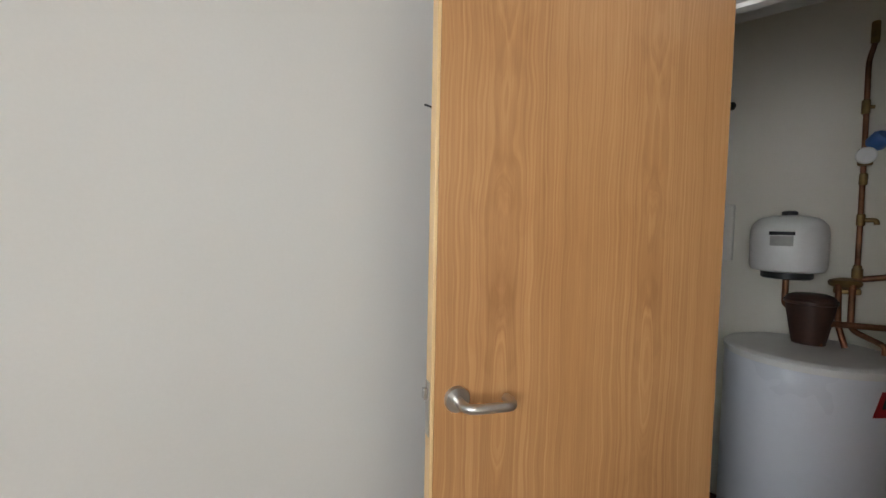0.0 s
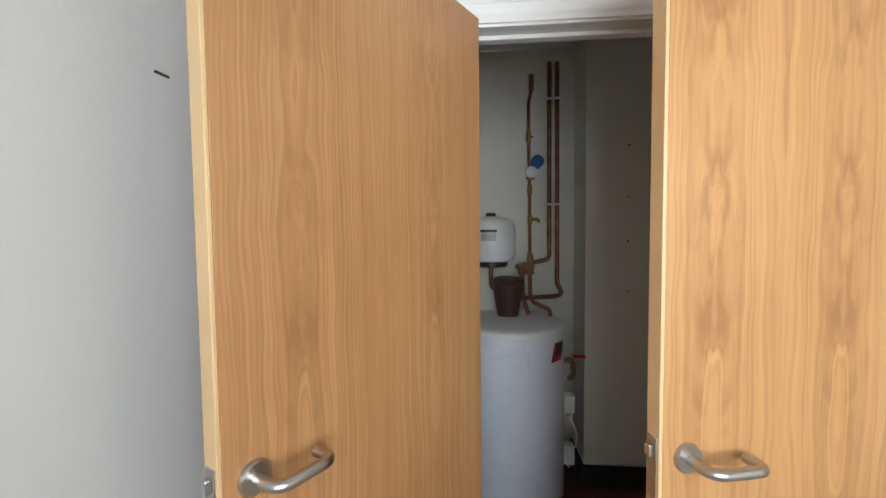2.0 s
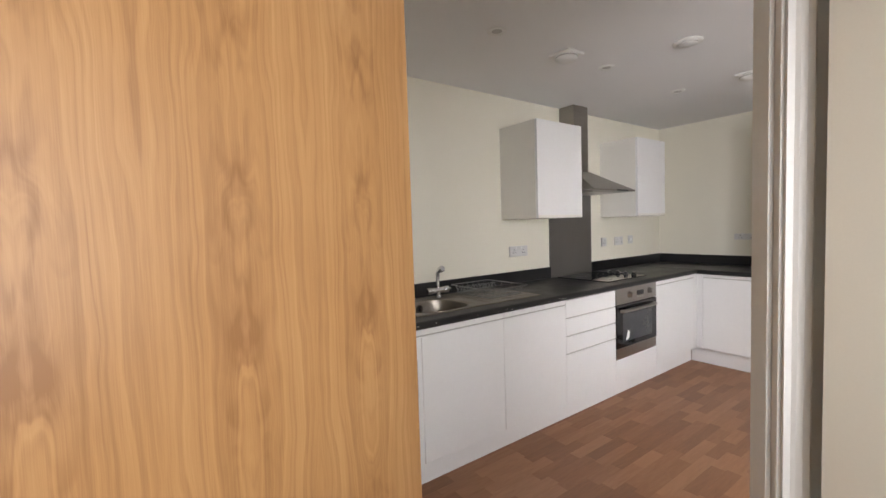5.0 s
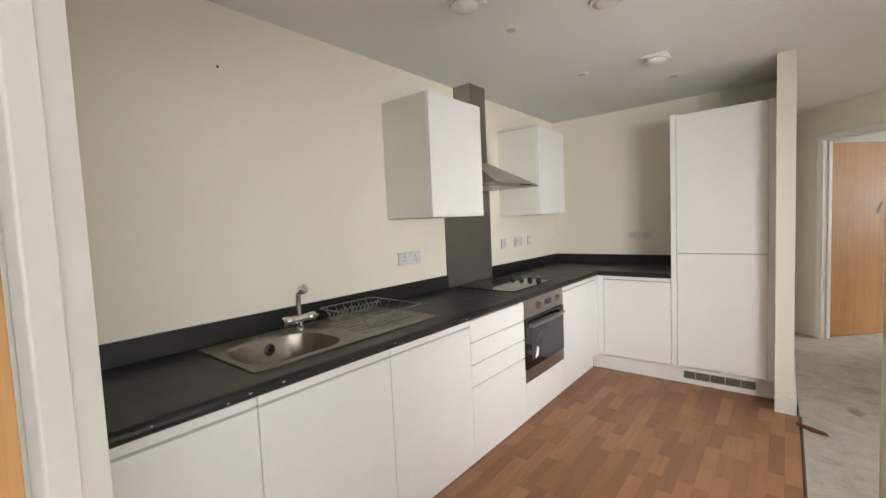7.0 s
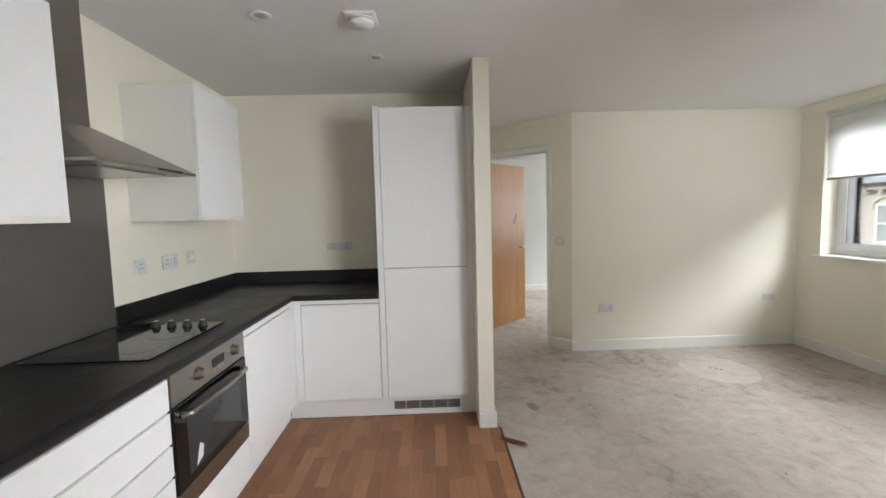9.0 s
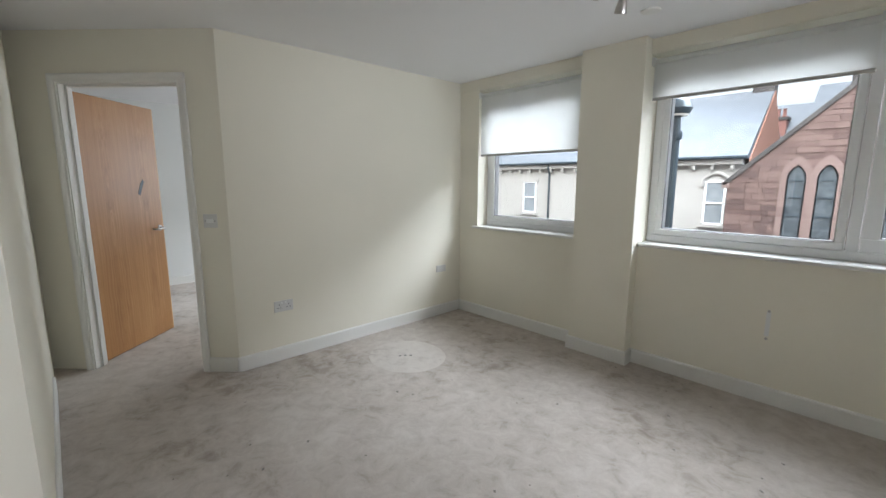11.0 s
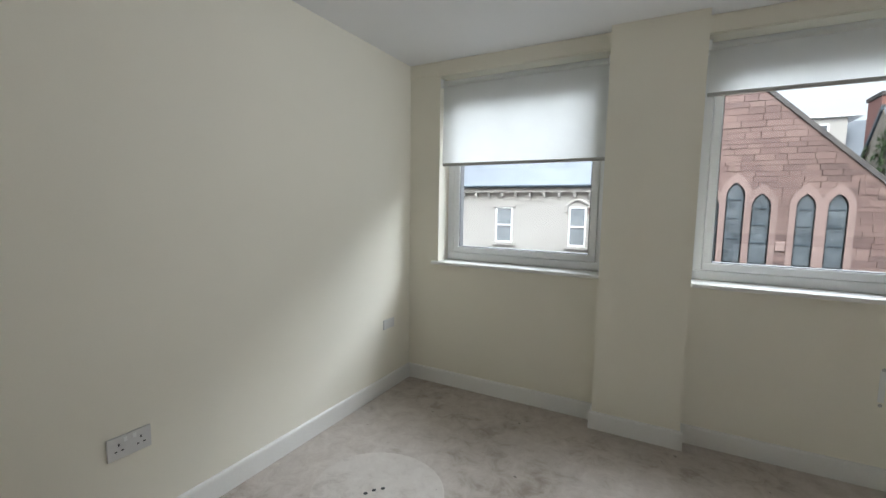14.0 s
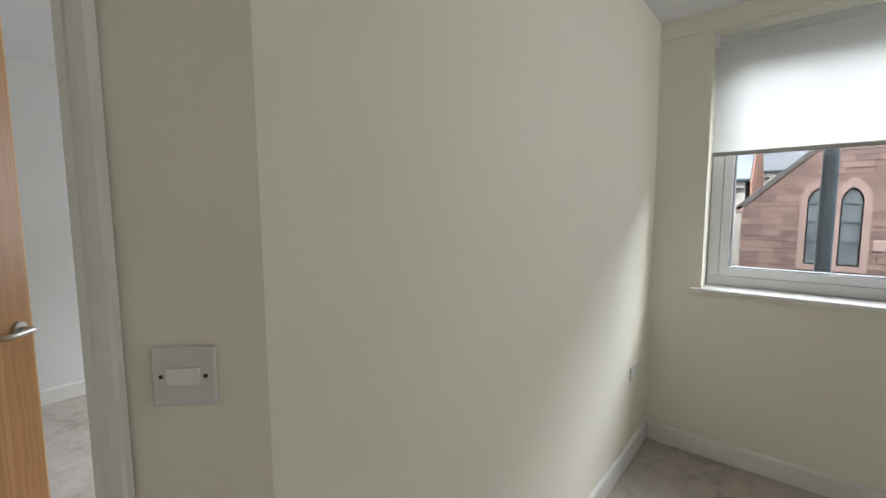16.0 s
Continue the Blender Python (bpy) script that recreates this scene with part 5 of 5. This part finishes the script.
# ---- marks on the window wall and the floor ----
sc = base("wall_scar", pose(3.137, FY, 0), "long plaster scar with two plugs under the window", "wall scar")
part("filler_strip", boxed(-0.012, 0.012, 0.0005, 0.002, 0.44, 0.60), OFFWHITE, sc, "pale filler strip")
for z in (0.605, 0.425):
    part("plug", lathe(bmesh.new(), [(0.009, 0.002), (0.008, 0.004)], (0, 0, z), "Y", 12), GREYPL, sc)
ho = base("cable_outlet", pose(2.535, FY, 0), "torn cable outlet in the window wall", "cable outlet")
part("torn_edge", prism(bmesh.new(), [(-0.038, 0.428), (-0.022, 0.452), (0.008, 0.461), (0.03, 0.45), (0.04, 0.43), (0.03, 0.408), (-0.004, 0.40), (-0.03, 0.41)], 0.0005, 0.002), GREYPL, ho, "torn grey plaster")
part("box", boxed(-0.018, 0.022, 0.0022, 0.005, 0.414, 0.446, bevel=0.001), BROWNGREY, ho)
part("hole", lathe(bmesh.new(), [(0.011, 0.0006), (0.010, 0.002)], (-0.005, 0, 0.605), "Y", 12), BLACKPL, ho, "dark screw hole")
patch = solid("carpet_patch", lathe(bmesh.new(), [(0.40, 0.0), (0.39, 0.0009)], (0, 0, 0), "Z", 64), CLEANPILE, "round clean patch on the worn carpet", "carpet patch")
patch.matrix_world = pose(5.26, -1.62, 0.0003) @ Matrix.Diagonal((0.82, 0.75, 1, 1))
rng = random.Random(11)
crumbs = bmesh.new()
for k in range(100):
    x, y, s = rng.uniform(2.2, 5.7), rng.uniform(-2.7, 0.4), 0.002 + 0.009 * rng.random() ** 2
    v = [crumbs.verts.new((x + s * math.cos(a + rng.uniform(0, 0.7)) * rng.uniform(0.5, 1.6), y + s * math.sin(a), 0.0025)) for a in (0, 1.3, 2.5, 3.8, 5.1)]
    top = crumbs.verts.new((x, y, 0.005))
    for i in range(5):
        crumbs.faces.new((v[i], v[(i + 1) % 5], top))
tagged(part("carpet_crumbs", crumbs, BROWNGREY), "dark specks of dirt trodden into the carpet", "dirt", kind="stuff")
specks = base("patch_marks", pose(5.25, -1.62, 0.0013), "three dark burn marks on the clean carpet patch", "mark")
for k, (x, y) in enumerate(((0.043, 0.051), (0.022, 0.013), (-0.008, -0.019))):
    part("burn", lathe(bmesh.new(), [(0.011, 0.0), (0.007, 0.0012)], (x, y, 0), "Z", 9), BLACKPL, specks)
rng = random.Random(4)
bm = bmesh.new()
rows_ = []
for i in range(8):
    x = 4.15 + 0.1 * i / 7
    half = 0.012 + 0.028 * math.sin(math.pi * (i + 0.7) / 8.2)
    mid_y = 0.352 + 1.25 * (x - 4.15) + rng.uniform(-0.008, 0.008)
    rows_.append([bm.verts.new((x + rng.uniform(-0.006, 0.006), mid_y + half * q, 0.004 + 0.036 * rng.random() * (1 - abs(q)))) for q in (-1, -0.4, 0.3, 1)])
for one, two in zip(rows_, rows_[1:]):
    for j in range(3):
        bm.faces.new((one[j], two[j], two[j + 1], one[j + 1]))
bmesh.ops.solidify(bm, geom=bm.faces[:], thickness=0.002)
solid("underlay_scrap", bm, surface("torn_red_brown_scrap", (0.4, 0.17, 0.1), (0.26, 0.1, 0.06), 0.9, scale=30), "torn red-brown scrap at the carpet edge", "scrap")
solid("carpet_stain", prism(bmesh.new(), [(4.60, 0.16), (4.66, 0.13), (4.72, 0.16), (4.74, 0.21), (4.68, 0.22), (4.62, 0.20)], 0.0003, 0.0015, "Z"), CARPET, "dark stain on the carpet", "stain").data.materials[0] = surface("stain", (0.42, 0.365, 0.32), (0.27, 0.23, 0.195), 0.95, scale=14, fine=60)
solid("carpet_edge", boxed(1.6, 4.388, FLOOR_Y - 0.003, FLOOR_Y + 0.007, -0.011, 0.003, bevel=0.001), surface("worn_edge_strip", (0.16, 0.105, 0.075), (0.09, 0.06, 0.045), 0.7, scale=12), "dark edge strip between vinyl and carpet", "floor edge", "structure")

# ---- outside ----
GROUND = -5.6
solid("ground", boxed(-400, 400, -800, -3.26, GROUND - 0.3, GROUND), TARMAC, "tarmac street below the windows", "street", "structure")
CY = -17.0
APEX, EL, ER = (2.24, 5.81), (6.77, 1.44), (-2.37, 1.25)


def gable_x(z):
    """The gable's two edges at a height."""
    if z <= 1.3:
        return -2.3, 6.7
    k = (z - ER[1]) / (APEX[1] - ER[1])
    q = max(0.0, (z - EL[1]) / (APEX[1] - EL[1]))
    return ER[0] + (APEX[0] - ER[0]) * k, EL[0] + (APEX[0] - EL[0]) * q


church = base("church_hall", pose(0, 0, 0), "red sandstone church hall with pointed gable windows", "church")
part("back_wall", prism(bmesh.new(), [(-2.25, GROUND), (6.65, GROUND), (6.65, 1.35), APEX, (-2.25, 1.2)], CY - 0.5, CY - 0.06), MORTAR, church, "recessed mortar behind the blocks")
part("roof", prism(bmesh.new(), [(EL[0] + 0.15, EL[1] - 0.05), APEX, (ER[0] - 0.15, ER[1] - 0.05), (ER[0] + 0.1, ER[1] - 0.25), (APEX[0], APEX[1] - 0.25), (EL[0] - 0.1, EL[1] - 0.25)], CY - 12, CY - 0.45), SLATE, church, "slate roof")
for a, b, s in ((EL, APEX, 1), (ER, APEX, -1)):
    d = Vector((b[0] - a[0], 0, b[1] - a[1]))
    c = part("coping", boxed(-0.15, d.length + 0.05, -0.32, 0.05, -0.02, 0.12, bevel=0.015), COPING, church, "dark stone coping")
    c.matrix_local = pose(a[0], CY, a[1]) @ Matrix.Rotation(-math.atan2(d.z, d.x), 4, "Y")
    part("kneeler", boxed(a[0] - 0.12, a[0] + 0.28 if s < 0 else a[0] + 0.1, CY - 0.3, CY + 0.05, a[1] - 0.25, a[1] - 0.02, bevel=0.02), DRESSED, church, "dressed kneeler stone")


def lancet(cx, w, z0, z1, margin=0.0):
    """Outline of a pointed window."""
    h = w / 2 + margin
    spring = z1 - w * 0.95
    pts = [(cx - h, z0 - margin), (cx + h, z0 - margin)]
    r = 2 * h
    for k in range(0, 9):
        a = radians(60) * k / 8
        pts.append((cx - h + r * math.cos(a), spring + r * math.sin(a)))
    for k in range(7, -1, -1):
        a = radians(60) * k / 8
        pts.append((cx + h - r * math.cos(a), spring + r * math.sin(a)))
    return pts


LANCETS = [(4.85, 0.48, -0.36, 1.98), (4.11, 0.48, -0.36, 1.98), (2.90, 0.52, -0.36, 2.0), (2.20, 0.52, -0.36, 2.36), (1.49, 0.52, -0.36, 2.0), (0.36, 0.48, -0.36, 1.98), (-0.40, 0.48, -0.36, 1.98)]
for turn, (cx, w, z0, z1) in enumerate(LANCETS):
    face = CY + 0.018 + 0.003 * (turn % 3)
    win = part("window", prism(bmesh.new(), lancet(cx, w, z0, z1), CY - 0.059, CY - 0.045), LEADED, church, "dark pointed church window")
    inner, outer_ = lancet(cx, w, z0, z1), lancet(cx, w, z0, z1, 0.17)
    bm = bmesh.new()
    k = len(inner)
    lay = {}
    for tag_, ring_, y in (("a", inner, CY - 0.058), ("b", inner, face), ("c", outer_, face), ("d", outer_, CY - 0.058)):
        lay[tag_] = [bm.verts.new((x, y, z)) for x, z in ring_]
    for p, q in (("a", "b"), ("b", "c"), ("c", "d")):
        for i in range(k):
            bm.faces.new((lay[p][i], lay[p][(i + 1) % k], lay[q][(i + 1) % k], lay[q][i]))
    bmesh.ops.recalc_face_normals(bm, faces=bm.faces)
    part("surround", bm, DRESSED, win, "pink dressed stone surround")
    bm = bmesh.new()
    lay = [[bm.verts.new((cx + (x - cx) * f, y, zc + (z - zc) * g)) for x, z in inner] for f, g, y in ((0.999, 0.999, CY - 0.03), (0.86, 0.965, CY - 0.03)) for zc in ((z0 + z1) / 2,)]
    for i in range(k):
        bm.faces.new((lay[0][i], lay[0][(i + 1) % k], lay[1][(i + 1) % k], lay[1][i]))
    bmesh.ops.solidify(bm, geom=bm.faces[:], thickness=0.012)
    part("frame", bm, IRON, win, "dark iron frame")
    for f in (0.3, 0.55, 0.78):
        z = z0 + (z1 - z0) * f
        part("glazing_bar", boxed(cx - w / 2 + 0.01, cx + w / 2 - 0.01, CY - 0.044, CY - 0.022, z - 0.022, z + 0.022), IRON, win)

for x in (3.5, 0.92):
    part("carved_block", boxed(x - 0.13, x + 0.13, CY - 0.05, CY + 0.03, 0.1, 0.42, bevel=0.03), DRESSED, church, "small carved block")


def free_spans(lo, hi, z0, z1):
    """The stretches of a course that no pointed window cuts."""
    spans = [(lo, hi)]
    for cx, w, a, b in LANCETS:
        if z1 < a - 0.12 or z0 > b + 0.05:
            continue
        rise = max(0.0, z0 - (b - w * 0.95)) / (w * 0.95)
        half = (w / 2) * math.sqrt(max(0.05, 1 - min(1.0, rise) ** 1.6)) + 0.07
        cut = []
        for p, q in spans:
            if q <= cx - half or p >= cx + half:
                cut.append((p, q))
            else:
                cut += [k for k in ((p, cx - half), (cx + half, q)) if k[1] - k[0] > 0.04]
        spans = cut
    return spans


rng = random.Random(3)
near, rest = [], bmesh.new()
z = -1.4
while z < APEX[1] - 0.1:
    h = min(rng.choice((0.15, 0.18, 0.2, 0.22)), APEX[1] - 0.06 - z)
    lo0, hi0 = gable_x(z + 0.008)
    lo1, hi1 = gable_x(z + h - 0.008)
    for p, q in free_spans(lo0, hi0, z, z + h):
        x = p
        while x < q - 0.01:
            w = rng.uniform(0.28, 0.72)
            if q - x - w < 0.2:
                w = q - x
            g = 0.0045
            a0, a1 = max(x + g, lo0), max(x + g, lo1)
            b0, b1 = min(x + w - g, hi0), min(x + w - g, hi1)
            front = CY + rng.uniform(-0.014, 0.012)
            if b0 - a0 > 0.03:
                shape = [(a0, z + g), (b0, z + g), (max(b1, a1 + 0.004), z + h - g), (min(a1, max(b1, a1 + 0.004) - 0.004), z + h - g)]
                if -0.2 < (a0 + b0) / 2 < 6.0 and z > 0.6 and len(near) < 300:
                    near.append((shape, front))
                else:
                    prism(rest, shape, CY - 0.058, front)
            x += w
    z += h
rest_ob = part("masonry", rest, SANDSTONE, church, "red sandstone masonry")
rest_ob["kind"] = "stuff"
for shape, front in near:
    part("stone", prism(bmesh.new(), shape, CY - 0.058, front), SANDSTONE, church)


def town_house(name, x0, x1, y, eave, ridge, depth, wall_mat, label, windows=(), chimneys=(), eave_h=0.35):
    """A house front facing +y with sash windows, eaves, a pitched roof and chimneys."""
    e = base(name, pose((x0 + x1) / 2, y, GROUND), label, "house")
    o = Vector(((x0 + x1) / 2, y, GROUND))
    w, top = (x1 - x0) / 2, eave - GROUND
    part("wall", boxed(-w, w, -depth, 0, 0, top), wall_mat, e, "rendered front")
    part("roof", prism(bmesh.new(), [(0.3, top), (-depth / 2, ridge - GROUND), (-depth - 0.3, top), (-depth - 0.3, top - 0.12), (0.3, top - 0.12)], -w - 0.15, w + 0.15, "X"), SLATE, e, "slate roof")
    part("gutter", boxed(-w - 0.15, w + 0.15, 0.28, 0.40, top - 0.10, top + 0.0, bevel=0.02), IRON, e, "dark gutter")
    part("cornice", boxed(-w, w, 0.0, 0.22, top - eave_h, top - 0.125, bevel=0.02), wall_mat, e, "moulded eaves cornice")
    k = int(2 * w / 0.7)
    for i in range(k):
        x = -w + 0.35 + i * 0.7
        part("corbel", boxed(x - 0.06, x + 0.06, 0.0, 0.20, top - eave_h - 0.18, top - eave_h - 0.002), wall_mat, e)
    for cx, ww, z0, z1, arched in windows:
        x = cx - o.x
        a, b = z0 - GROUND, z1 - GROUND
        win = part("window", boxed(x - ww / 2, x + ww / 2, 0.002, 0.012, a, b), HOUSEGLASS, e, "pale curtained sash window")
        bm = bmesh.new()
        for q in ((x - ww / 2 - 0.02, x - ww / 2 + 0.06, a, b), (x + ww / 2 - 0.06, x + ww / 2 + 0.02, a, b), (x - ww / 2, x + ww / 2, a, a + 0.08), (x - ww / 2, x + ww / 2, b - 0.07, b), (x - ww / 2, x + ww / 2, (a + b) / 2 - 0.035, (a + b) / 2 + 0.035)):
            box(bm, q[0], q[1], 0.0125, 0.05, q[2], q[3])
        part("sash", bm, UPVC, win, "white sash frame")
        part("sill", boxed(x - ww / 2 - 0.15, x + ww / 2 + 0.15, 0.0, 0.14, a - 0.12, a - 0.002), wall_mat, win)
        if arched:
            part("arch_moulding", tube(bmesh.new(), [(x - ww / 2 - 0.12, 0.03, b - 0.25), (x - ww / 2 - 0.12, 0.03, b + 0.08), (x - ww / 4, 0.03, b + 0.28), (x, 0.03, b + 0.33), (x + ww / 4, 0.03, b + 0.28), (x + ww / 2 + 0.12, 0.03, b + 0.08), (x + ww / 2 + 0.12, 0.03, b - 0.25)], 0.07, 8, 0.1), wall_mat, win, "arched hood mould", True)
        else:
            part("lintel", boxed(x - ww / 2 - 0.15, x + ww / 2 + 0.15, 0.0, 0.08, b + 0.01, b + 0.14), wall_mat, win)
    for cx, cy, ww, z1, mat_ in chimneys:
        ch = part("chimney", boxed(cx - o.x - ww / 2, cx - o.x + ww / 2, cy - y - 0.35, cy - y + 0.35, top - 0.2, z1 - GROUND, bevel=0.01), mat_, e, "chimney stack")
        part("cap", boxed(cx - o.x - ww / 2 - 0.08, cx - o.x + ww / 2 + 0.08, cy - y - 0.42, cy - y + 0.42, z1 - GROUND + 0.001, z1 - GROUND + 0.16), COPING, ch)
        for s in (-0.22, 0.22):
            part("chimney_pot", lathe(bmesh.new(), [(0.1, 0.0), (0.12, 0.05), (0.09, 0.1), (0.085, 0.42), (0.11, 0.46)], (cx - o.x + s * ww, cy - y, z1 - GROUND + 0.162), "Z", 14), REDBRICK, ch, "", True)
    return e


town_house("terrace_house", 6.9, 24.0, -20.0, 2.45, 5.45, 6.6, RENDERED, "cream rendered terrace with corbelled eaves and slate roof",
           [(11.35, 0.85, -0.35, 1.4, False), (7.8, 0.75, -0.38, 1.45, True), (17.1, 0.85, -0.35, 1.4, False), (20.45, 0.75, -0.38, 1.45, True)], [(7.15, -23.5, 0.8, 6.35, COPING)])
terrace = bpy.data.objects["terrace_house"]
part("downpipe", tube(bmesh.new(), [(0.35, 0.30, 7.9), (0.35, 0.08, 7.5), (0.35, 0.08, 0.2)], 0.055, 10, 0.1), IRON, terrace, "dark downpipe", True)
part("gable_end", prism(bmesh.new(), [(0.0, 0.0), (0.0, 7.9), (-3.3, 10.95), (-6.6, 7.9), (-6.6, 0.0)], -8.74, -8.702, "X"), ORANGEBRICK, terrace, "orange-red brick end wall")
town_house("far_terrace", 3.4, 8.8, -29.0, 3.3, 5.75, 4.0, RENDERED, "far house with a pale slate roof behind the church", [], [(7.42, -29.6, 0.62, 4.75, REDBRICK), (4.6, -31.0, 0.5, 7.25, COPING)])
town_house("dark_roof_house", 2.6, 6.4, -33.0, 5.6, 7.3, 4.0, RENDERED, "far house with a dark slate roof", [], [])
hill = town_house("dormer_house", -11.0, -2.6, -30.6, 4.1, 6.75, 6.0, RENDERED, "white house with a flat-topped dormer on the hill", [], [])
hx, hz = -6.8, -GROUND
dormer = part("dormer", boxed(-4.0 - hx, -1.9 - hx, -2.6, 0.1, 4.7 + hz, 6.48 + hz, bevel=0.02), RENDERED, hill, "white boxed dormer")
part("dormer_roof", boxed(-4.6 - hx, -1.7 - hx, -2.7, 0.3, 6.482 + hz, 6.60 + hz, bevel=0.02), UPVC, dormer, "white flat roof edge")
part("dormer_window", boxed(-3.2 - hx, -2.5 - hx, 0.102, 0.12, 5.35 + hz, 6.12 + hz), LEADED, dormer, "dark dormer window")
for q in ((-3.25, -3.17, 5.3, 6.17), (-2.53, -2.45, 5.3, 6.17), (-2.88, -2.82, 5.38, 6.09), (-3.17, -2.53, 5.3, 5.38), (-3.17, -2.53, 6.09, 6.17)):
    part("dormer_bar", boxed(q[0] - hx, q[1] - hx, 0.121, 0.16, q[2] + hz, q[3] + hz), UPVC, dormer)
part("red_ridge", prism(bmesh.new(), [(-2.0 - hx, 6.6 + hz), (-2.3 - hx, 7.15 + hz), (-3.0 - hx, 7.0 + hz), (-3.6 - hx, 6.6 + hz)], -4.5, -3.4), REDBRICK, hill, "red roof behind the dormer")
old = base("old_gable_house", pose(0, 0, 0), "old rubble stone house end with slate roof and creeper", "house")
GX = -3.2
part("gable", prism(bmesh.new(), [(-20.05, GROUND), (-20.05, 1.38), (-23.64, 5.5), (-27.2, 1.38), (-27.2, GROUND)], GX - 0.5, GX, "X"), stone_material("grey_rubble", (0.42, 0.38, 0.33), (0.25, 0.22, 0.18), (0.09, 0.08, 0.07)), old, "rubble stone gable")
part("front_wall", boxed(-12.0, GX - 0.502, -27.0, -20.1, GROUND, 1.3), RENDERED, old, "rendered front")
part("roof", prism(bmesh.new(), [(-19.8, 1.2), (-23.64, 5.62), (-27.4, 1.2), (-27.2, 1.1), (-23.64, 5.35), (-20.0, 1.1)], -12.0, GX - 0.02, "X"), SLATE, old, "slate roof")
part("bargeboard", prism(bmesh.new(), [(-23.64, 5.72), (-27.5, 1.2), (-27.4, 1.08), (-23.64, 5.5)], GX - 0.1, GX + 0.08, "X"), IRON, old, "dark bargeboard")
stack = part("chimney", boxed(GX - 0.5, GX - 0.04, -25.4, -24.0, 3.2, 6.15, bevel=0.02), REDBRICK, old, "red brick chimney")
part("cap", boxed(GX - 0.56, GX + 0.02, -25.48, -23.92, 6.152, 6.32, bevel=0.02), COPING, stack)
rng = random.Random(8)
leaves = bmesh.new()
for k in range(1300):
    y = rng.uniform(-26.4, -20.1)
    top = 1.38 + 4.1 * max(0.0, 1 - abs(y + 23.64) / 3.58)
    z = -1.0 + (top + 0.9) * rng.random() ** 0.6
    x, s = GX + rng.uniform(0.01, 0.14), rng.uniform(0.06, 0.15)
    if noise.noise((y * 0.9, 0, z * 0.9)) < -0.05:
        continue
    t = rng.uniform(0, 6.28)
    p = [leaves.verts.new((x + rng.uniform(-0.05, 0.05), y + s * math.cos(t + a), z + s * math.sin(t + a))) for a in (0, 1.4, 2.9, 4.4)]
    leaves.faces.new(p)
cr = part("creeper", leaves, LEAF, old, "green creeper on the gable")
cr["kind"] = "stuff"


def street_lamp(x, y):
    e = base("street_lamp", pose(x, y, GROUND), "dark blue-grey street lamp post outside the windows", "street lamp")
    top = 2.35 - GROUND
    part("post", lathe(bmesh.new(), [(0.11, 0.0), (0.11, 0.5), (0.075, 0.7), (0.07, top - 0.3), (0.06, top)], (0, 0, 0), "Z", 20), IRON, e, "", True)
    part("collar", lathe(bmesh.new(), [(0.09, top - 0.32), (0.1, top - 0.26), (0.09, top - 0.2)], (0, 0, 0), "Z", 20), IRON, e, "", True)
    h = part("lamp_head", lathe(bmesh.new(), [(0.06, top), (0.17, top + 0.05), (0.2, top + 0.12), (0.16, top + 0.22), (0.05, top + 0.28)], (0, 0, 0), "Z", 24), IRON, e, "rounded lamp head", True)
    part("lens", lathe(bmesh.new(), [(0.15, top + 0.015), (0.16, top + 0.035), (0.1, top + 0.045)], (0, 0, 0), "Z", 24), PLASTIC, h, "", True)


street_lamp(5.01, -6.5)

# ---- wood-block vinyl, block by block ----
solid("floor_kitchen", prism(bmesh.new(), [(0.95, 1.05), (1.52, 0.47), (4.63, 0.47), (4.63, 1.945), (0.95, 1.945)], -0.0118, -0.0025, "Z"), VINYLGAP, "wood-block patterned vinyl kitchen floor", "floor", "structure")
vinyl = bpy.data.objects["floor_kitchen"]
solid("floor_kitchen_rest", prism(bmesh.new(), [(0.56, 1.27), (0.75, 1.05), (1.45, 0.36), (1.53, 0.462), (0.95, 1.06)], -0.0118, -0.001, "Z"), PLANK, "vinyl under the doorway", "floor", "structure")
rng = random.Random(21)
PW = 0.072
plank_meshes = {}
count, extra = 0, []
row = 0
y = FLOOR_Y + 0.012
while y < 1.93:
    x = 0.97 - rng.uniform(0, 0.3)
    while x < 4.626:
        ln = rng.choice((0.22, 0.26, 0.30, 0.34))
        a, b = max(x, 0.96, 2.02 - y), min(x + ln, 4.626)
        if b - a > 0.03:
            extra.append((a, b, y))
        x += ln
    y += PW
extra.sort(key=lambda q: abs(q[0] - 3.6))
joined = bmesh.new()
for k, (a, b, y) in enumerate(extra):
    y1 = min(y + PW, 1.929)
    if k < 300:
        key = (round(b - a, 3), round(y1 - y, 3))
        if key not in plank_meshes:
            plank_meshes[key] = mesh_of("plank", boxed(0.0003, key[0] - 0.0003, 0.0003, key[1] - 0.0003, -0.0024, 0.0), PLANK)
        ob = new("plank", plank_meshes[key])
        ob.parent = vinyl
        ob.location = (a, y, 0)
    else:
        box(joined, a + 0.0003, b - 0.0003, y + 0.0003, y1 - 0.0003, -0.0024, 0.0)
if joined.verts:
    rest_ob = part("blocks", joined, PLANK, vinyl, "vinyl wood blocks")
    rest_ob["kind"] = "stuff"
